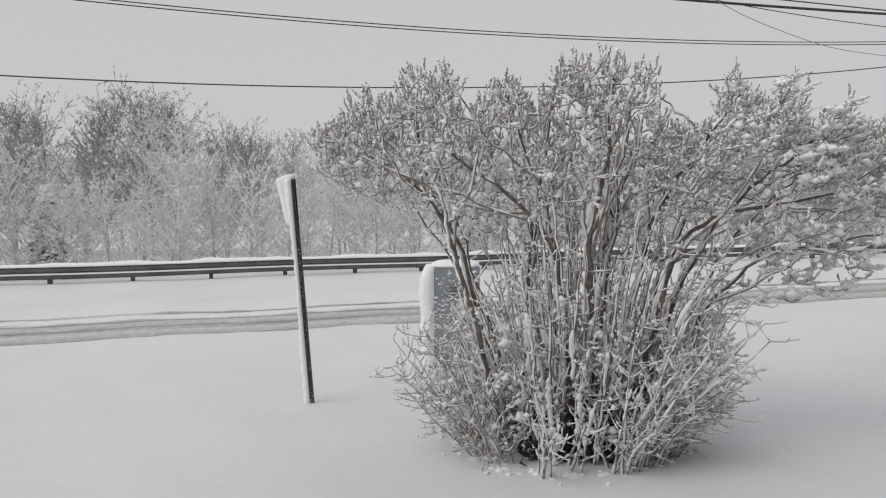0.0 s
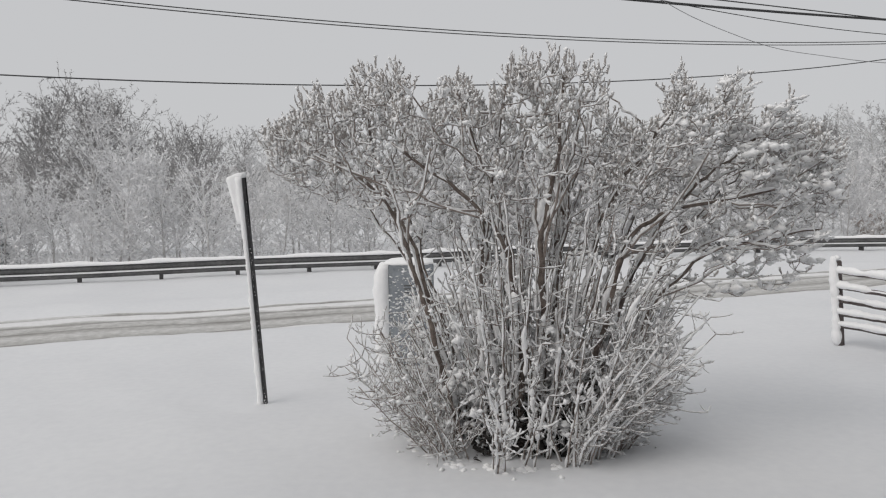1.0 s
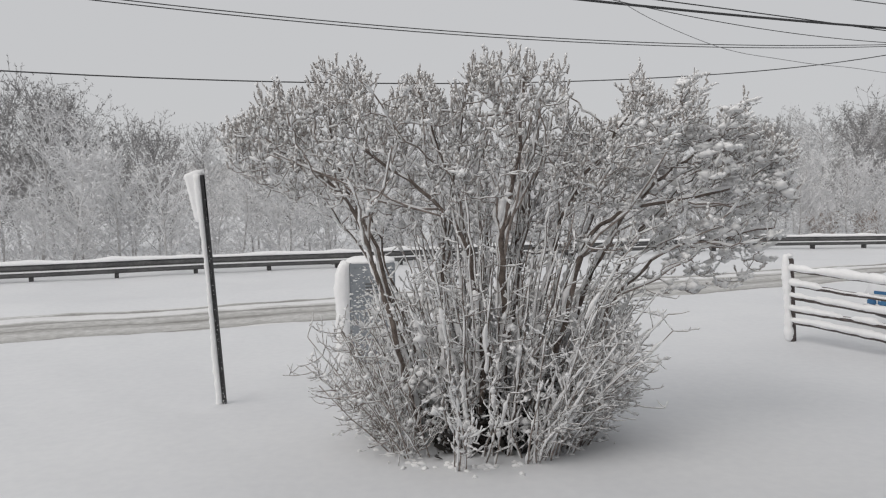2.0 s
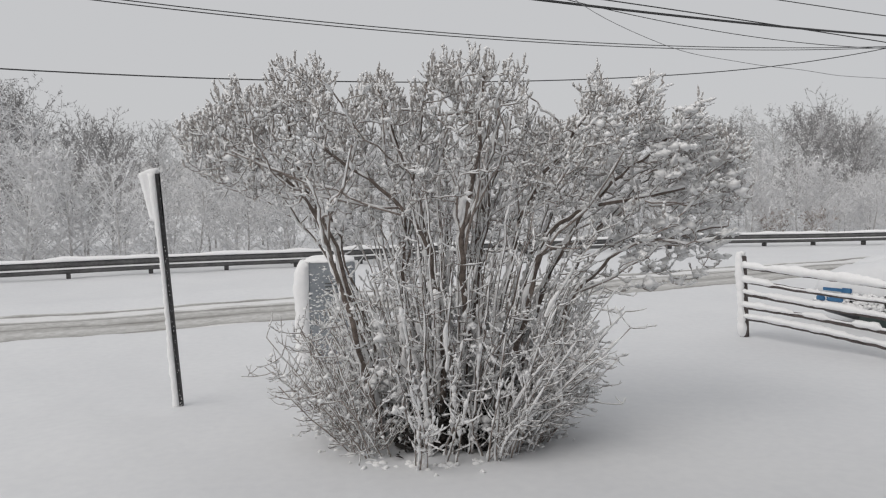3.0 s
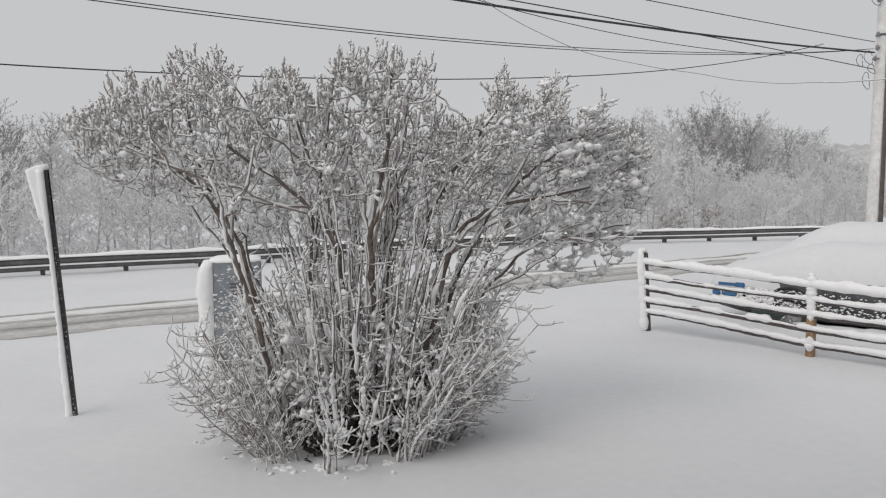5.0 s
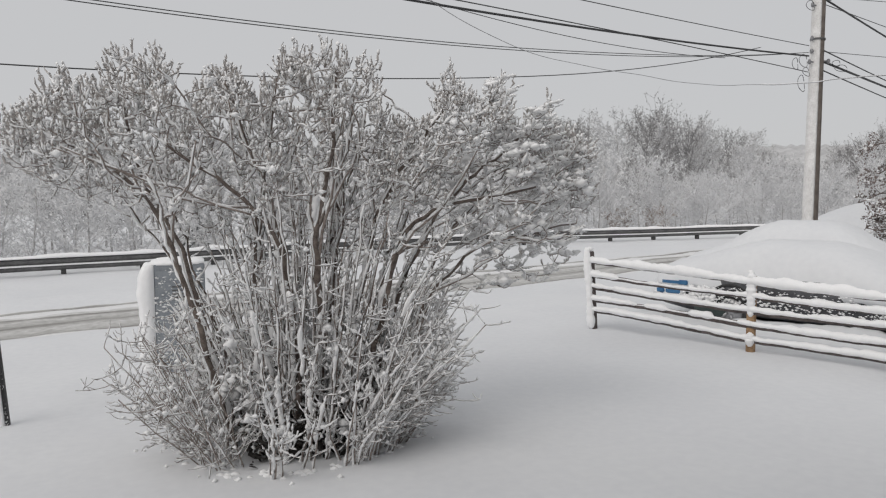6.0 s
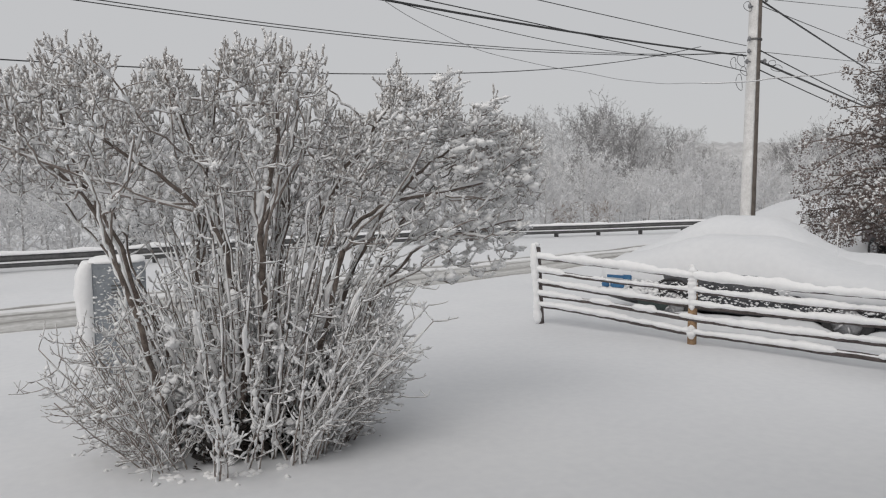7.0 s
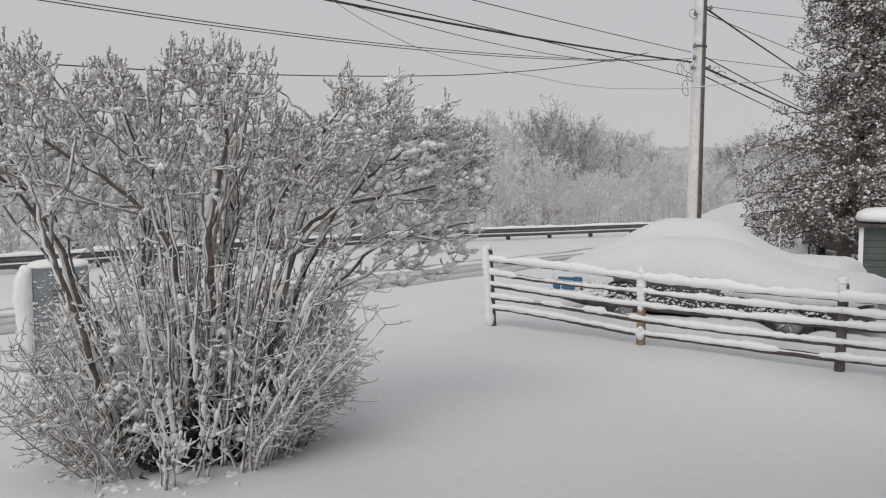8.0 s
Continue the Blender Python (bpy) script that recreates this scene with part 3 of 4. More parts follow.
def crown_low(x):
    return float(np.interp(x, (-1.55, -1.3, -0.9, -0.5, 0.0, 0.7, 1.4, 2.0, 2.5, 2.9, 3.2), (2.36, 2.08, 1.88, 1.72, 1.62, 1.62, 1.42, 1.22, 1.20, 1.42, 1.9)))


def build_lilac():
    rng = np.random.default_rng(21)
    bush = thing("lilac_bush", "large leafless many-stemmed bush with snow on every twig", "bush")
    twigs, snow, seeds, clumps, pads = Geo(), Geo(), Geo(), Geo(), Geo()
    nodes, node_dir, node_r = np.zeros((60000, 3)), np.zeros((60000, 3)), np.zeros(60000)
    filled = 0

    def remember(pts, r0, r1):
        nonlocal filled
        n = len(pts)
        for i in range(1, n):
            d = pts[i] - pts[i - 1]
            nodes[filled], node_dir[filled], node_r[filled] = pts[i], d / (np.linalg.norm(d) + 1e-9), r0 + (r1 - r0) * i / (n - 1)
            filled += 1

    def foot(x, y):
        return float(ground_z(x, y)) - 0.05

    def plaster(pts, r, share, fat):
        """Thick uneven pads of wind-packed snow along stretches of a stem."""
        i = 0
        while i < len(pts) - 3:
            run = int(rng.integers(2, 5))
            if rng.random() < share and i + run < len(pts):
                q = np.array(pts[i:i + run + 1])
                grid, fine = np.arange(run + 1), np.linspace(0, run, 4 * run + 1)
                q = np.stack([np.interp(fine, grid, q[:, c]) for c in range(3)], 1) + rng.normal(0, 0.14 * fat, (len(fine), 3))
                rs = fat * (0.75 + 0.3 * np.sin(fine * 2.3 + rng.uniform(0, 6))) * rng.uniform(0.7, 1.2, len(q))
                rs[0] *= 0.35
                rs[-1] *= 0.3
                pads.tube(q + WINDWARD * (r + fat * 0.5) + np.array((0, -0.25 * fat, 0)), rs, 7, 1.0)
            i += run

    # main limbs: base x, y; two knots x, z; tip x, y, z; thickness
    limbs = [(0.02, 5.95, -0.30, 1.30, -0.64, 2.02, -1.15, 6.1, 2.45, 0.025), (0.10, 6.3, -0.38, 1.55, -0.62, 2.15, -0.75, 6.4, 2.90, 0.022),
             (0.50, 5.95, 0.42, 1.40, 0.10, 2.00, -0.50, 6.0, 2.45, 0.026), (0.45, 6.15, 0.45, 1.50, 0.33, 2.10, 0.02, 6.2, 2.85, 0.024),
             (0.62, 6.00, 0.72, 1.35, 0.78, 2.00, 0.86, 6.1, 2.95, 0.036), (0.95, 5.95, 1.22, 1.30, 1.52, 1.80, 2.50, 6.0, 2.05, 0.031),
             (0.85, 6.15, 1.10, 1.40, 1.35, 2.10, 1.90, 6.2, 2.88, 0.026), (1.10, 6.10, 1.60, 1.05, 2.15, 1.55, 2.95, 6.2, 1.72, 0.022),
             (1.00, 6.25, 1.45, 1.50, 2.05, 2.20, 2.68, 6.3, 2.62, 0.024), (0.30, 6.20, 0.24, 1.20, 0.28, 1.90, 0.42, 6.3, 2.92, 0.021)]
    wood = []
    for bx, by, x1, z1, x2, z2, tx, ty, tz, r in limbs:
        k = ((bx, by, foot(bx, by)), (x1, by * 0.7 + ty * 0.3, z1), (x2, by * 0.35 + ty * 0.65, z2), (tx, ty, tz))
        wood.append((through_points(k, rng, 22, 0.016), r))
    for _ in range(9):
        bx, by = rng.uniform(0.1, 1.1), rng.uniform(6.2, 6.7)
        tx = bx + (bx - 0.55) * 2.6 + rng.normal(0, 0.3)
        tx = min(max(tx, -1.1), 2.75)
        ty, tz = by + rng.uniform(-0.1, 0.5), crown_top(tx) - rng.uniform(0.2, 0.6)
        k = ((bx, by, foot(bx, by)), (bx + (tx - bx) * 0.32, by, tz * 0.45), (bx + (tx - bx) * 0.62, (by + ty) / 2, tz * 0.75), (tx, ty, tz))
        wood.append((through_points(k, rng, 20, 0.022), rng.uniform(0.013, 0.02)))
    for pts, r in wood:
        n = len(pts)
        rr = np.linspace(r, r * 0.36, n)
        g = Geo()
        g.tube(pts, rr, 8)
        part("stem", g, BARK, bush)
        snow_on(snow, pts[3:], rr[3:], rng, r * 0.5, 1.0)
        plaster(pts[1:16], r, 0.25, r * 0.8)
        remember(pts[9:], r * 0.7, r * 0.36)
        # forks of the limb
        for _ in range(6):
            i = int(rng.integers(8, n - 2))
            tip = pts[-1] * 0.55 + pts[i] * 0.45 + rng.normal(0, (0.42, 0.3, 0.22)) + np.array((0, 0, 0.25))
            tip[0] = min(max(tip[0], -1.4), 2.9)
            tip[2] = min(tip[2], crown_top(tip[0]) - 0.15)
            q = curve(pts[i], tip, (0, 0, -0.10), rng, 10, 0.02)
            qr = np.linspace(rr[i] * 0.6, 0.006, len(q))
            twigs.tube(q, qr, 5)
            snow_on(snow, q, qr, rng, 0.013, 0.97)
            remember(q, rr[i] * 0.6, 0.006)

    # the crown fills towards scattered tips, each twig leaving the nearest wood
    tips = []
    while len(tips) < 1480:
        x = rng.uniform(-1.52, 3.12)
        y = 6.30 + rng.normal(0, 0.32)
        lo, hi = crown_low(x), crown_top(x)
        z = lo + (hi - lo) * rng.random() ** 0.58
        reach = abs(x - 0.8) / 2.4
        if abs(y - 6.35) > 0.9 * math.sqrt(max(0.04, 1 - reach * reach)) + 0.08:
            continue
        persp = (y - 6.3) / 6.3
        tips.append((x + (x + 0.13) * persp * 0.8, y, min(z + 0.05 * rng.normal(), hi) + (z - 2.0) * persp * 0.8))
    tips = np.array(tips)
    order = np.argsort(np.linalg.norm((tips - np.array((0.7, 6.4, 1.3))) * np.array((1, 1, 1.2)), axis=1))
    ends = []
    for k in order:
        tip = tips[k]
        arr = nodes[:filled]
        i = int(np.argmin(np.linalg.norm(arr - tip, axis=1) + 0.45 * np.maximum(0, arr[:, 2] - tip[2])))
        a = arr[i].copy()
        gap = np.linalg.norm(tip - a)
        if gap < 0.05:
            continue
        n = max(4, int(gap / 0.07) + 2)
        bow = node_dir[i] * gap * 0.45 + np.array([0, 0, -0.14 * gap])
        q = curve(a, tip, bow, rng, n, 0.013)
        r0 = min(node_r[i] * 0.8, 0.0075)
        qr = np.linspace(max(r0, 0.0044), 0.0030, n)
        twigs.tube(q, qr, 4, 1, False)
        snow_on(snow, q, qr, rng, rng.uniform(0.0065, 0.0120), 0.96)
        remember(q, r0, 0.0036)
        ends.append((q[-1], (q[-1] - q[-2]) / (np.linalg.norm(q[-1] - q[-2]) + 1e-9)))
        if n > 4:
            ends.append((q[n // 2], (q[n // 2] - q[n // 2 - 1]) / 0.07))

    # forked spurs at each end; dry seed heads stand on them, with snow lodged between
    for p, d in ends:
        right = float(np.clip((p[0] - 1.1) / 1.2, 0, 1))
        high = p[2] > crown_top(p[0]) - 0.55
        lean = np.array((0.25 * (p[0] - 0.7), 0.15 * (p[1] - 6.35), 0.75 - 0.25 * right))
        for _ in range(int(rng.integers(3, 6))):
            v = d * 0.35 + rng.normal(0, 0.45, 3) + lean * (1.0 if high else 0.6)
            v /= np.linalg.norm(v)
            ln = rng.uniform(0.04, 0.12)
            q = curve(p, p + v * ln, (0, 0, -0.02), rng, 4, 0.006)
            twigs.tube(q, (0.0036, 0.0034, 0.003, 0.0025), 3, 1, False)
            snow_on(snow, q, 0.004, rng, rng.uniform(0.006, 0.011), 0.9)
            if rng.random() < (0.66 if high else 0.28) * (1 - 0.35 * right):
                up = v * 0.6 + np.array((0, 0, 0.6))
                up /= np.linalg.norm(up)
                tall, fat = rng.uniform(0.04, 0.095), rng.uniform(0.007, 0.013)
                h = q[-1] + up * tall * np.linspace(-0.1, 1, 5)[:, None] + rng.normal(0, 0.005, (5, 3))
                seeds.tube(h, fat * np.array((0.45, 1.0, 0.9, 0.7, 0.25)) * rng.uniform(0.75, 1.25, 5), 5, 1, False)
                for j in (1, 2, 3):
                    if rng.random() < 0.8:
                        clumps.blob(h[j] + WINDWARD * fat * 0.6 + np.array((0, -0.004, 0.010)), fat * rng.uniform(0.7, 1.45), rng, (1, 1, 1.2))
            elif rng.random() < 0.42 + 0.3 * right:
                big = rng.uniform(0.012, 0.028 + 0.016 * right)
                clumps.blob(q[2] + np.array((0, 0, 0.6 * big)), big, rng, (1.6, 1.1, 0.8))
                if right > 0.2 and rng.random() < 0.6:
                    for step_out in (0.02, 0.05, 0.075):
                        clumps.blob(q[-1] + np.array((step_out, 0, 0.3 * step_out)), big * rng.uniform(0.45, 0.8), rng, (1.3, 1, 0.7))

    def shoot(geo, p, v, ln, r, thick, forks):
        """A shoot that bends upwards, with shorter ones in pairs, all carrying snow."""
        n = 6
        q = curve(p, p + v * ln, (0, 0, -0.16 * ln), rng, n, 0.0035)
        rr = np.linspace(r, r * 0.6, n)
        geo.tube(q, rr, 3, 1, False)
        snow_on(snow, q, rr, rng, thick, 0.96)
        for _ in range(forks):
            i = int(rng.integers(2, n))
            w = v * 0.7 + rng.normal(0, 0.5, 3) + np.array((0, 0, 0.35))
            w /= np.linalg.norm(w)
            s = curve(q[i], q[i] + w * ln * rng.uniform(0.2, 0.45), (0, 0, -0.015), rng, 4, 0.003)
            geo.tube(s, (r * 0.7, r * 0.65, r * 0.6, r * 0.45), 3, 1, False)
            snow_on(snow, s, r * 0.7, rng, thick * rng.uniform(0.7, 1.1), 0.95)
            if rng.random() < 0.35:
                clumps.blob(q[i] + np.array((0, 0, 0.012)), rng.uniform(0.012, 0.026), rng, (1.3, 1.0, 0.8))

    # upright stems crowding out of the foot
    for k in range(160):
        a, rad = rng.uniform(0, 2 * math.pi), rng.random() ** 0.55
        bx, by = 0.56 + 0.74 * rad * math.cos(a), 6.27 + 0.62 * rad * math.sin(a)
        h = rng.uniform(1.2, 2.3) * (1 - 0.25 * rad)
        if math.cos(a) * rad < -0.45:
            h = rng.uniform(0.7, 1.35)
        out = np.array((math.cos(a), 0.7 * math.sin(a), 0)) * rad * rng.uniform(0.25, 0.5) * h
        base = np.array((bx, by, foot(bx, by)))
        tip = base + out + np.array((rng.normal(0, 0.10), rng.normal(0, 0.08), h))
        pts = curve(base, tip, -out * 0.35, rng, 15, 0.010)
        r = rng.uniform(0.005, 0.0115)
        rr = np.linspace(r, 0.0042, len(pts))
        g = Geo()
        g.tube(pts, rr, 5)
        snow_on(snow, pts, rr, rng, rng.uniform(0.007, 0.012), 0.95)
        plaster(pts[:12], r, 0.42, rng.uniform(0.012, 0.030))
        for _ in range(int(rng.integers(9, 16))):
            i = int(rng.integers(2, len(pts)))
            v = np.array((math.cos(a) * rad, math.sin(a) * rad * 0.8, 0)) * 0.6 + rng.normal(0, 0.55, 3) + np.array((0, 0, 0.5))
            v /= np.linalg.norm(v)
            shoot(twigs, pts[i], v, rng.uniform(0.08, 0.26), 0.0042, rng.uniform(0.006, 0.0105), int(rng.integers(0, 3)))
        part("shoot", g, BARK if rng.random() < 0.4 else TWIG, bush)

    # arching shoots that fan out round the foot, thin on one side, heavy with snow on the other
    for k in range(290):
        a = rng.uniform(0, 2 * math.pi) if k % 3 else rng.uniform(-1.2, 0.5)
        ca, sa = math.cos(a), math.sin(a)
        if sa < -0.7 and rng.random() < 0.68:
            continue
        thin = ca < -0.35
        bx, by = 0.50 + (0.90 if ca > 0 else 0.85) * ca * rng.uniform(0.66, 1.0), 6.17 + 0.78 * sa * rng.uniform(0.72, 1.0)
        slope = radians(rng.uniform(45, 72) if thin else rng.uniform(44, 76))
        ln = rng.uniform(0.5, 1.1) if thin else rng.uniform(0.40, 1.0 + 0.45 * max(0.0, ca))
        base = np.array((bx, by, foot(bx, by)))
        v = np.array((ca * math.cos(slope), 0.8 * sa * math.cos(slope), math.sin(slope)))
        tip = base + v * ln + rng.normal(0, 0.07, 3)
        tip[0] = min(max(tip[0], -1.1), 1.86)
        pts = curve(base, tip, (-0.1 * ca, 0, -0.12 if thin else 0.05), rng, 9, 0.008 if thin else 0.006)
        r = rng.uniform(0.0042, 0.0062) if thin else rng.uniform(0.006, 0.0105)
        rr = np.linspace(r, 0.0038, len(pts))
        g = Geo()
        g.tube(pts, rr, 5)
        thick = rng.uniform(0.004, 0.007) if thin else rng.uniform(0.0075, 0.0130)
        snow_on(snow, pts, rr, rng, thick, 0.97)
        if not thin:
            plaster(pts, r, 0.26 if ca > 0.2 else 0.14, rng.uniform(0.010, 0.018))
        for i in range(2, len(pts)):
            for sgn in (-1, 1):
                if rng.random() < 0.62:
                    d = pts[i] - pts[i - 1]
                    d /= np.linalg.norm(d)
                    s = np.cross(d, (0, -1, 0.3)) * sgn
                    w = d * 0.55 + s * rng.uniform(0.5, 1.1) + rng.normal(0, 0.25, 3) + np.array((0, 0, 0.2))
                    w /= np.linalg.norm(w)
                    shoot(twigs, pts[i], w, rng.uniform(0.06, 0.30 if thin else 0.22), 0.0036, thick * rng.uniform(0.6, 0.9), int(rng.integers(0, 4 if thin else 3)))
        part("shoot", g, TWIG, bush)

    # snow banked against the outer stems
    for _ in range(120):
        a = rng.uniform(0, 2 * math.pi)
        rad = rng.uniform(0.80, 1.0)
        x, y = 0.50 + 0.90 * rad * math.cos(a), 6.17 + 0.78 * rad * math.sin(a)
        m = rng.uniform(0.02, 0.048)
        pads.tube(np.array((x, y, float(ground_z(x, y)) - 0.008)) + m * np.array(((-1, 0, -0.4), (-0.55, 0.1, 0.12), (0, 0, 0.3), (0.6, -0.1, 0.1), (1, 0, -0.4))), m * np.array((0.15, 0.5, 0.62, 0.45, 0.15)) * rng.uniform(0.8, 1.2, 5), 7, 0.7)
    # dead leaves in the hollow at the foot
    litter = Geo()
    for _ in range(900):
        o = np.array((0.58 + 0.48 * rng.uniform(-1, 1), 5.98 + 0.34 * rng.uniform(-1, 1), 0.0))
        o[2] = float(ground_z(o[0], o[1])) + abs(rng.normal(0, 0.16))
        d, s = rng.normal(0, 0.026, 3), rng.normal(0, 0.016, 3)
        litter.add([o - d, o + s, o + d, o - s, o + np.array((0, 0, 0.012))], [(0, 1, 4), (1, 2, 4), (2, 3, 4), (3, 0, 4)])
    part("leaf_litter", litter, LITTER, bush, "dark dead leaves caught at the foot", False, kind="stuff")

    # lumps of snow caught in the crotches and round the foot
    for _ in range(180):
        a, rad = rng.uniform(0, 2 * math.pi), rng.random() ** 0.5
        x, y = 0.50 + 0.85 * rad * math.cos(a), 6.25 + 0.72 * rad * math.sin(a)
        c = np.array((x, y, float(ground_z(x, y)) + 0.1 + abs(rng.normal(0, 0.40))))
        m = rng.uniform(0.018, 0.045)
        for _ in range(4):
            clumps.blob(c + rng.normal(0, m * 0.6, 3), m * rng.uniform(0.6, 1.0), rng, (1.1, 1, 0.85))
    for _ in range(45):
        a = rng.uniform(0, 2 * math.pi)
        rad = rng.normal(1.02, 0.10)
        x, y = 0.48 + 1.02 * rad * math.cos(a), 6.3 + 0.86 * rad * math.sin(a)
        clumps.blob((x, y, float(ground_z(x, y)) + 0.004), rng.uniform(0.010, 0.028), rng, (1.2, 1.2, 0.8))
    part("brushwood", twigs, TWIG, bush, kind="stuff")
    part("twig_snow", snow, SNOW_CLUMP, bush, "snow lying along the twigs", kind="stuff")
    part("packed_snow", pads, SNOW_CLUMP, bush, "pads of wind-packed snow on the stems", kind="stuff")
    part("dried_bloom", seeds, SEED, bush, "dry seed heads", False, kind="stuff")
    part("clotted_snow", clumps, SNOW_CLUMP, bush, "clots of snow in the twigs", kind="stuff")
    return bush


build_lilac()


# ---- the woods beyond the guardrail ----
def tree_meshes(seed, height, spread, twig_r, tiers, crown_mat, twigs_per=9, first=0.12, broad=0.0, spray=0.02, fine=16):
    """Trunk and crown of a bare frosted tree; broad: how far the top spreads into a fan."""
    rng = np.random.default_rng(seed)
    trunk, crown = Geo(), Geo()
    n = 9
    pts = np.stack([np.cumsum(rng.normal(0, 0.06, n)) * np.linspace(0, 1, n), np.cumsum(rng.normal(0, 0.06, n)) * np.linspace(0, 1, n), np.linspace(-0.3, height * 0.86, n)], 1)
    trunk.tube(pts, np.linspace(height * 0.007 + 0.015, 0.012, n), 6)
    for k in range(tiers):
        f = first + (0.98 - first) * (k + rng.random()) / tiers
        i = min(int(f * (n - 1)), n - 2)
        p = pts[i] + (pts[i + 1] - pts[i]) * (f * (n - 1) - i)
        a = rng.uniform(0, 2 * math.pi)
        rise = rng.uniform(0.3, 1.0) + (0.5 + broad) * f
        ln = spread * ((1.0 - 0.55 * f) * (1 - broad) + broad * (0.35 + 0.65 * math.sin(math.pi * min(1, 0.15 + 0.75 * f)))) * rng.uniform(0.6, 1.15)
        d = np.array((math.cos(a), math.sin(a), rise))
        d /= np.linalg.norm(d)
        q = curve(p, p + d * ln * 1.2, (0, 0, -0.12 * ln), rng, 5, 0.05)
        crown.tube(q, np.linspace(twig_r * 1.9, twig_r * 0.5, 5), 3, 1, False)
        for _ in range(twigs_per):
            j = int(rng.integers(1, 5))
            v = d * 0.6 + rng.normal(0, 0.6, 3) + np.array((0, 0, 0.3))
            v /= np.linalg.norm(v)
            l2 = ln * rng.uniform(0.25, 0.55)
            s, e = q[j], q[j] + v * l2
            side = np.cross(v, rng.normal(0, 1, 3))
            side *= twig_r * 0.9 / (np.linalg.norm(side) + 1e-9)
            crown.add((s - side, s + side, e), ((0, 1, 2),))
            for _ in range(fine):
                v2 = v * 0.5 + rng.normal(0, 0.7, 3) + np.array((0, 0, 0.25))
                v2 /= np.linalg.norm(v2)
                b = s + (e - s) * rng.uniform(0.2, 1.0)
                t = b + v2 * rng.uniform(0.06, 0.19)
                w = np.cross(v2, rng.normal(0, 1, 3))
                w *= spray * rng.uniform(0.5, 1.4) / (np.linalg.norm(w) + 1e-9)
                crown.add((b - w, b + w, t), ((0, 1, 2),))
    return trunk.mesh("trunk", WOOD_BARK), crown.mesh("crown", crown_mat)


def build_woods():
    rng = np.random.default_rng(31)
    tall = [tree_meshes(100 + k, 8.0, 2.5, 0.0125, 52, DARK_TWIGS, 9, 0.15, 0.8, 0.018, 9) for k in range(3)]
    mid = [tree_meshes(200 + k, 7.0, 2.1, 0.0125, 46, HAZY_FROST, 8, 0.06, 0.55, 0.021, 9) for k in range(4)]
    low = [tree_meshes(300 + k, 3.6, 1.7, 0.012, 30, HAZY_FROST_LOW, 8, 0.03, 0.5, 0.023, 6) for k in range(4)]

    def plant(kind, meshes, s, n, scale, label):
        x, y = s * U[0] + n * N[0], s * U[1] + n * N[1]
        t = thing(kind, label, "tree" if kind == "tree" else "shrub", pose(x, y, float(ground_z(x, y)) - 0.05, rng.normal(0, 2.5), rng.normal(0, 2.5), rng.uniform(0, 360)),
                  "woods beyond the road" if kind == "tree" else "thicket beyond the road")
        t.scale = (scale * rng.uniform(0.95, 1.2),) * 2 + (scale,)
        for nm, me in zip(("trunk", "crown"), meshes):
            ob = new(nm, me)
            ob.parent = t

    def skyline(s, n):
        """Height of the wood's edge seen from the yard, carried to a row at offset n."""
        h = np.interp(s * 40.0 / n, (-30, -18, -12, -8, -6, -4.5, -1.2, 0, 3, 5.5, 20, 40, 44.6, 47, 52.5, 56, 61, 66, 70, 80, 85, 92),
                      (7.0, 7.0, 7.3, 7.2, 6.4, 7.0, 7.1, 6.5, 6.1, 5.8, 5.9, 7.2, 8.1, 8.8, 9.0, 8.4, 8.1, 7.1, 5.6, 5.2, 7.2, 9.0))
        return 1.04 * (2.0 + (h - 2.0) * n / 40.0)

    for row, (n0, gap) in enumerate(((28.5, 3.4), (33.0, 2.8), (38.5, 1.9))):
        s = -42.0
        while s < 98:
            n = n0 + rng.normal(0, 1.2)
            h = skyline(s, n) * rng.uniform(0.88, 1.03)
            if rng.random() < (0.2, 0.45, 0.85)[row] + (0.35 if s < 6 else 0.0):
                plant("tree", tall[int(rng.integers(3))], s, n, h / 8.0, "bare grey deciduous tree lightly dusted with snow")
            else:
                plant("tree", mid[int(rng.integers(4))], s, n, h / 7.0, "slender bare tree white with clinging snow")
            s += gap * rng.uniform(0.6, 1.4)
    for n0, gap in ((22.6, 1.7), (25.0, 1.6), (27.2, 2.6)):
        s = -36.0
        while s < 84:
            plant("shrub", low[int(rng.integers(4))], s, n0 + rng.normal(0, 0.5), rng.uniform(0.6, 1.0), "tangled leafless shrub white with frost and snow")
            s += gap * rng.uniform(0.6, 1.4)
    brown = [tree_meshes(400 + k, 3.0, 1.5, 0.013, 22, BROWN_TWIGS, 8, 0.04, 0.4) for k in range(2)]
    for s, n, sc in ((26.2, 22.4, 0.36), (27.6, 22.9, 0.42), (29.0, 22.5, 0.38), (30.5, 23.0, 0.4), (12.5, 22.6, 0.35)):
        plant("shrub", brown[int(s) % 2], s, n, sc, "low brown leafless brush poking through snow")
    # the broad group that stands over the others
    for ds, dn, sc in ((0.5, 0, 1.0), (1.7, 1.2, 0.96), (-0.9, 1.0, 1.0)):
        plant("tree", tall[int(rng.integers(3))], -2.9 + ds, 38.8 + dn, sc, "broad dark bare tree rising above the woods")


build_woods()


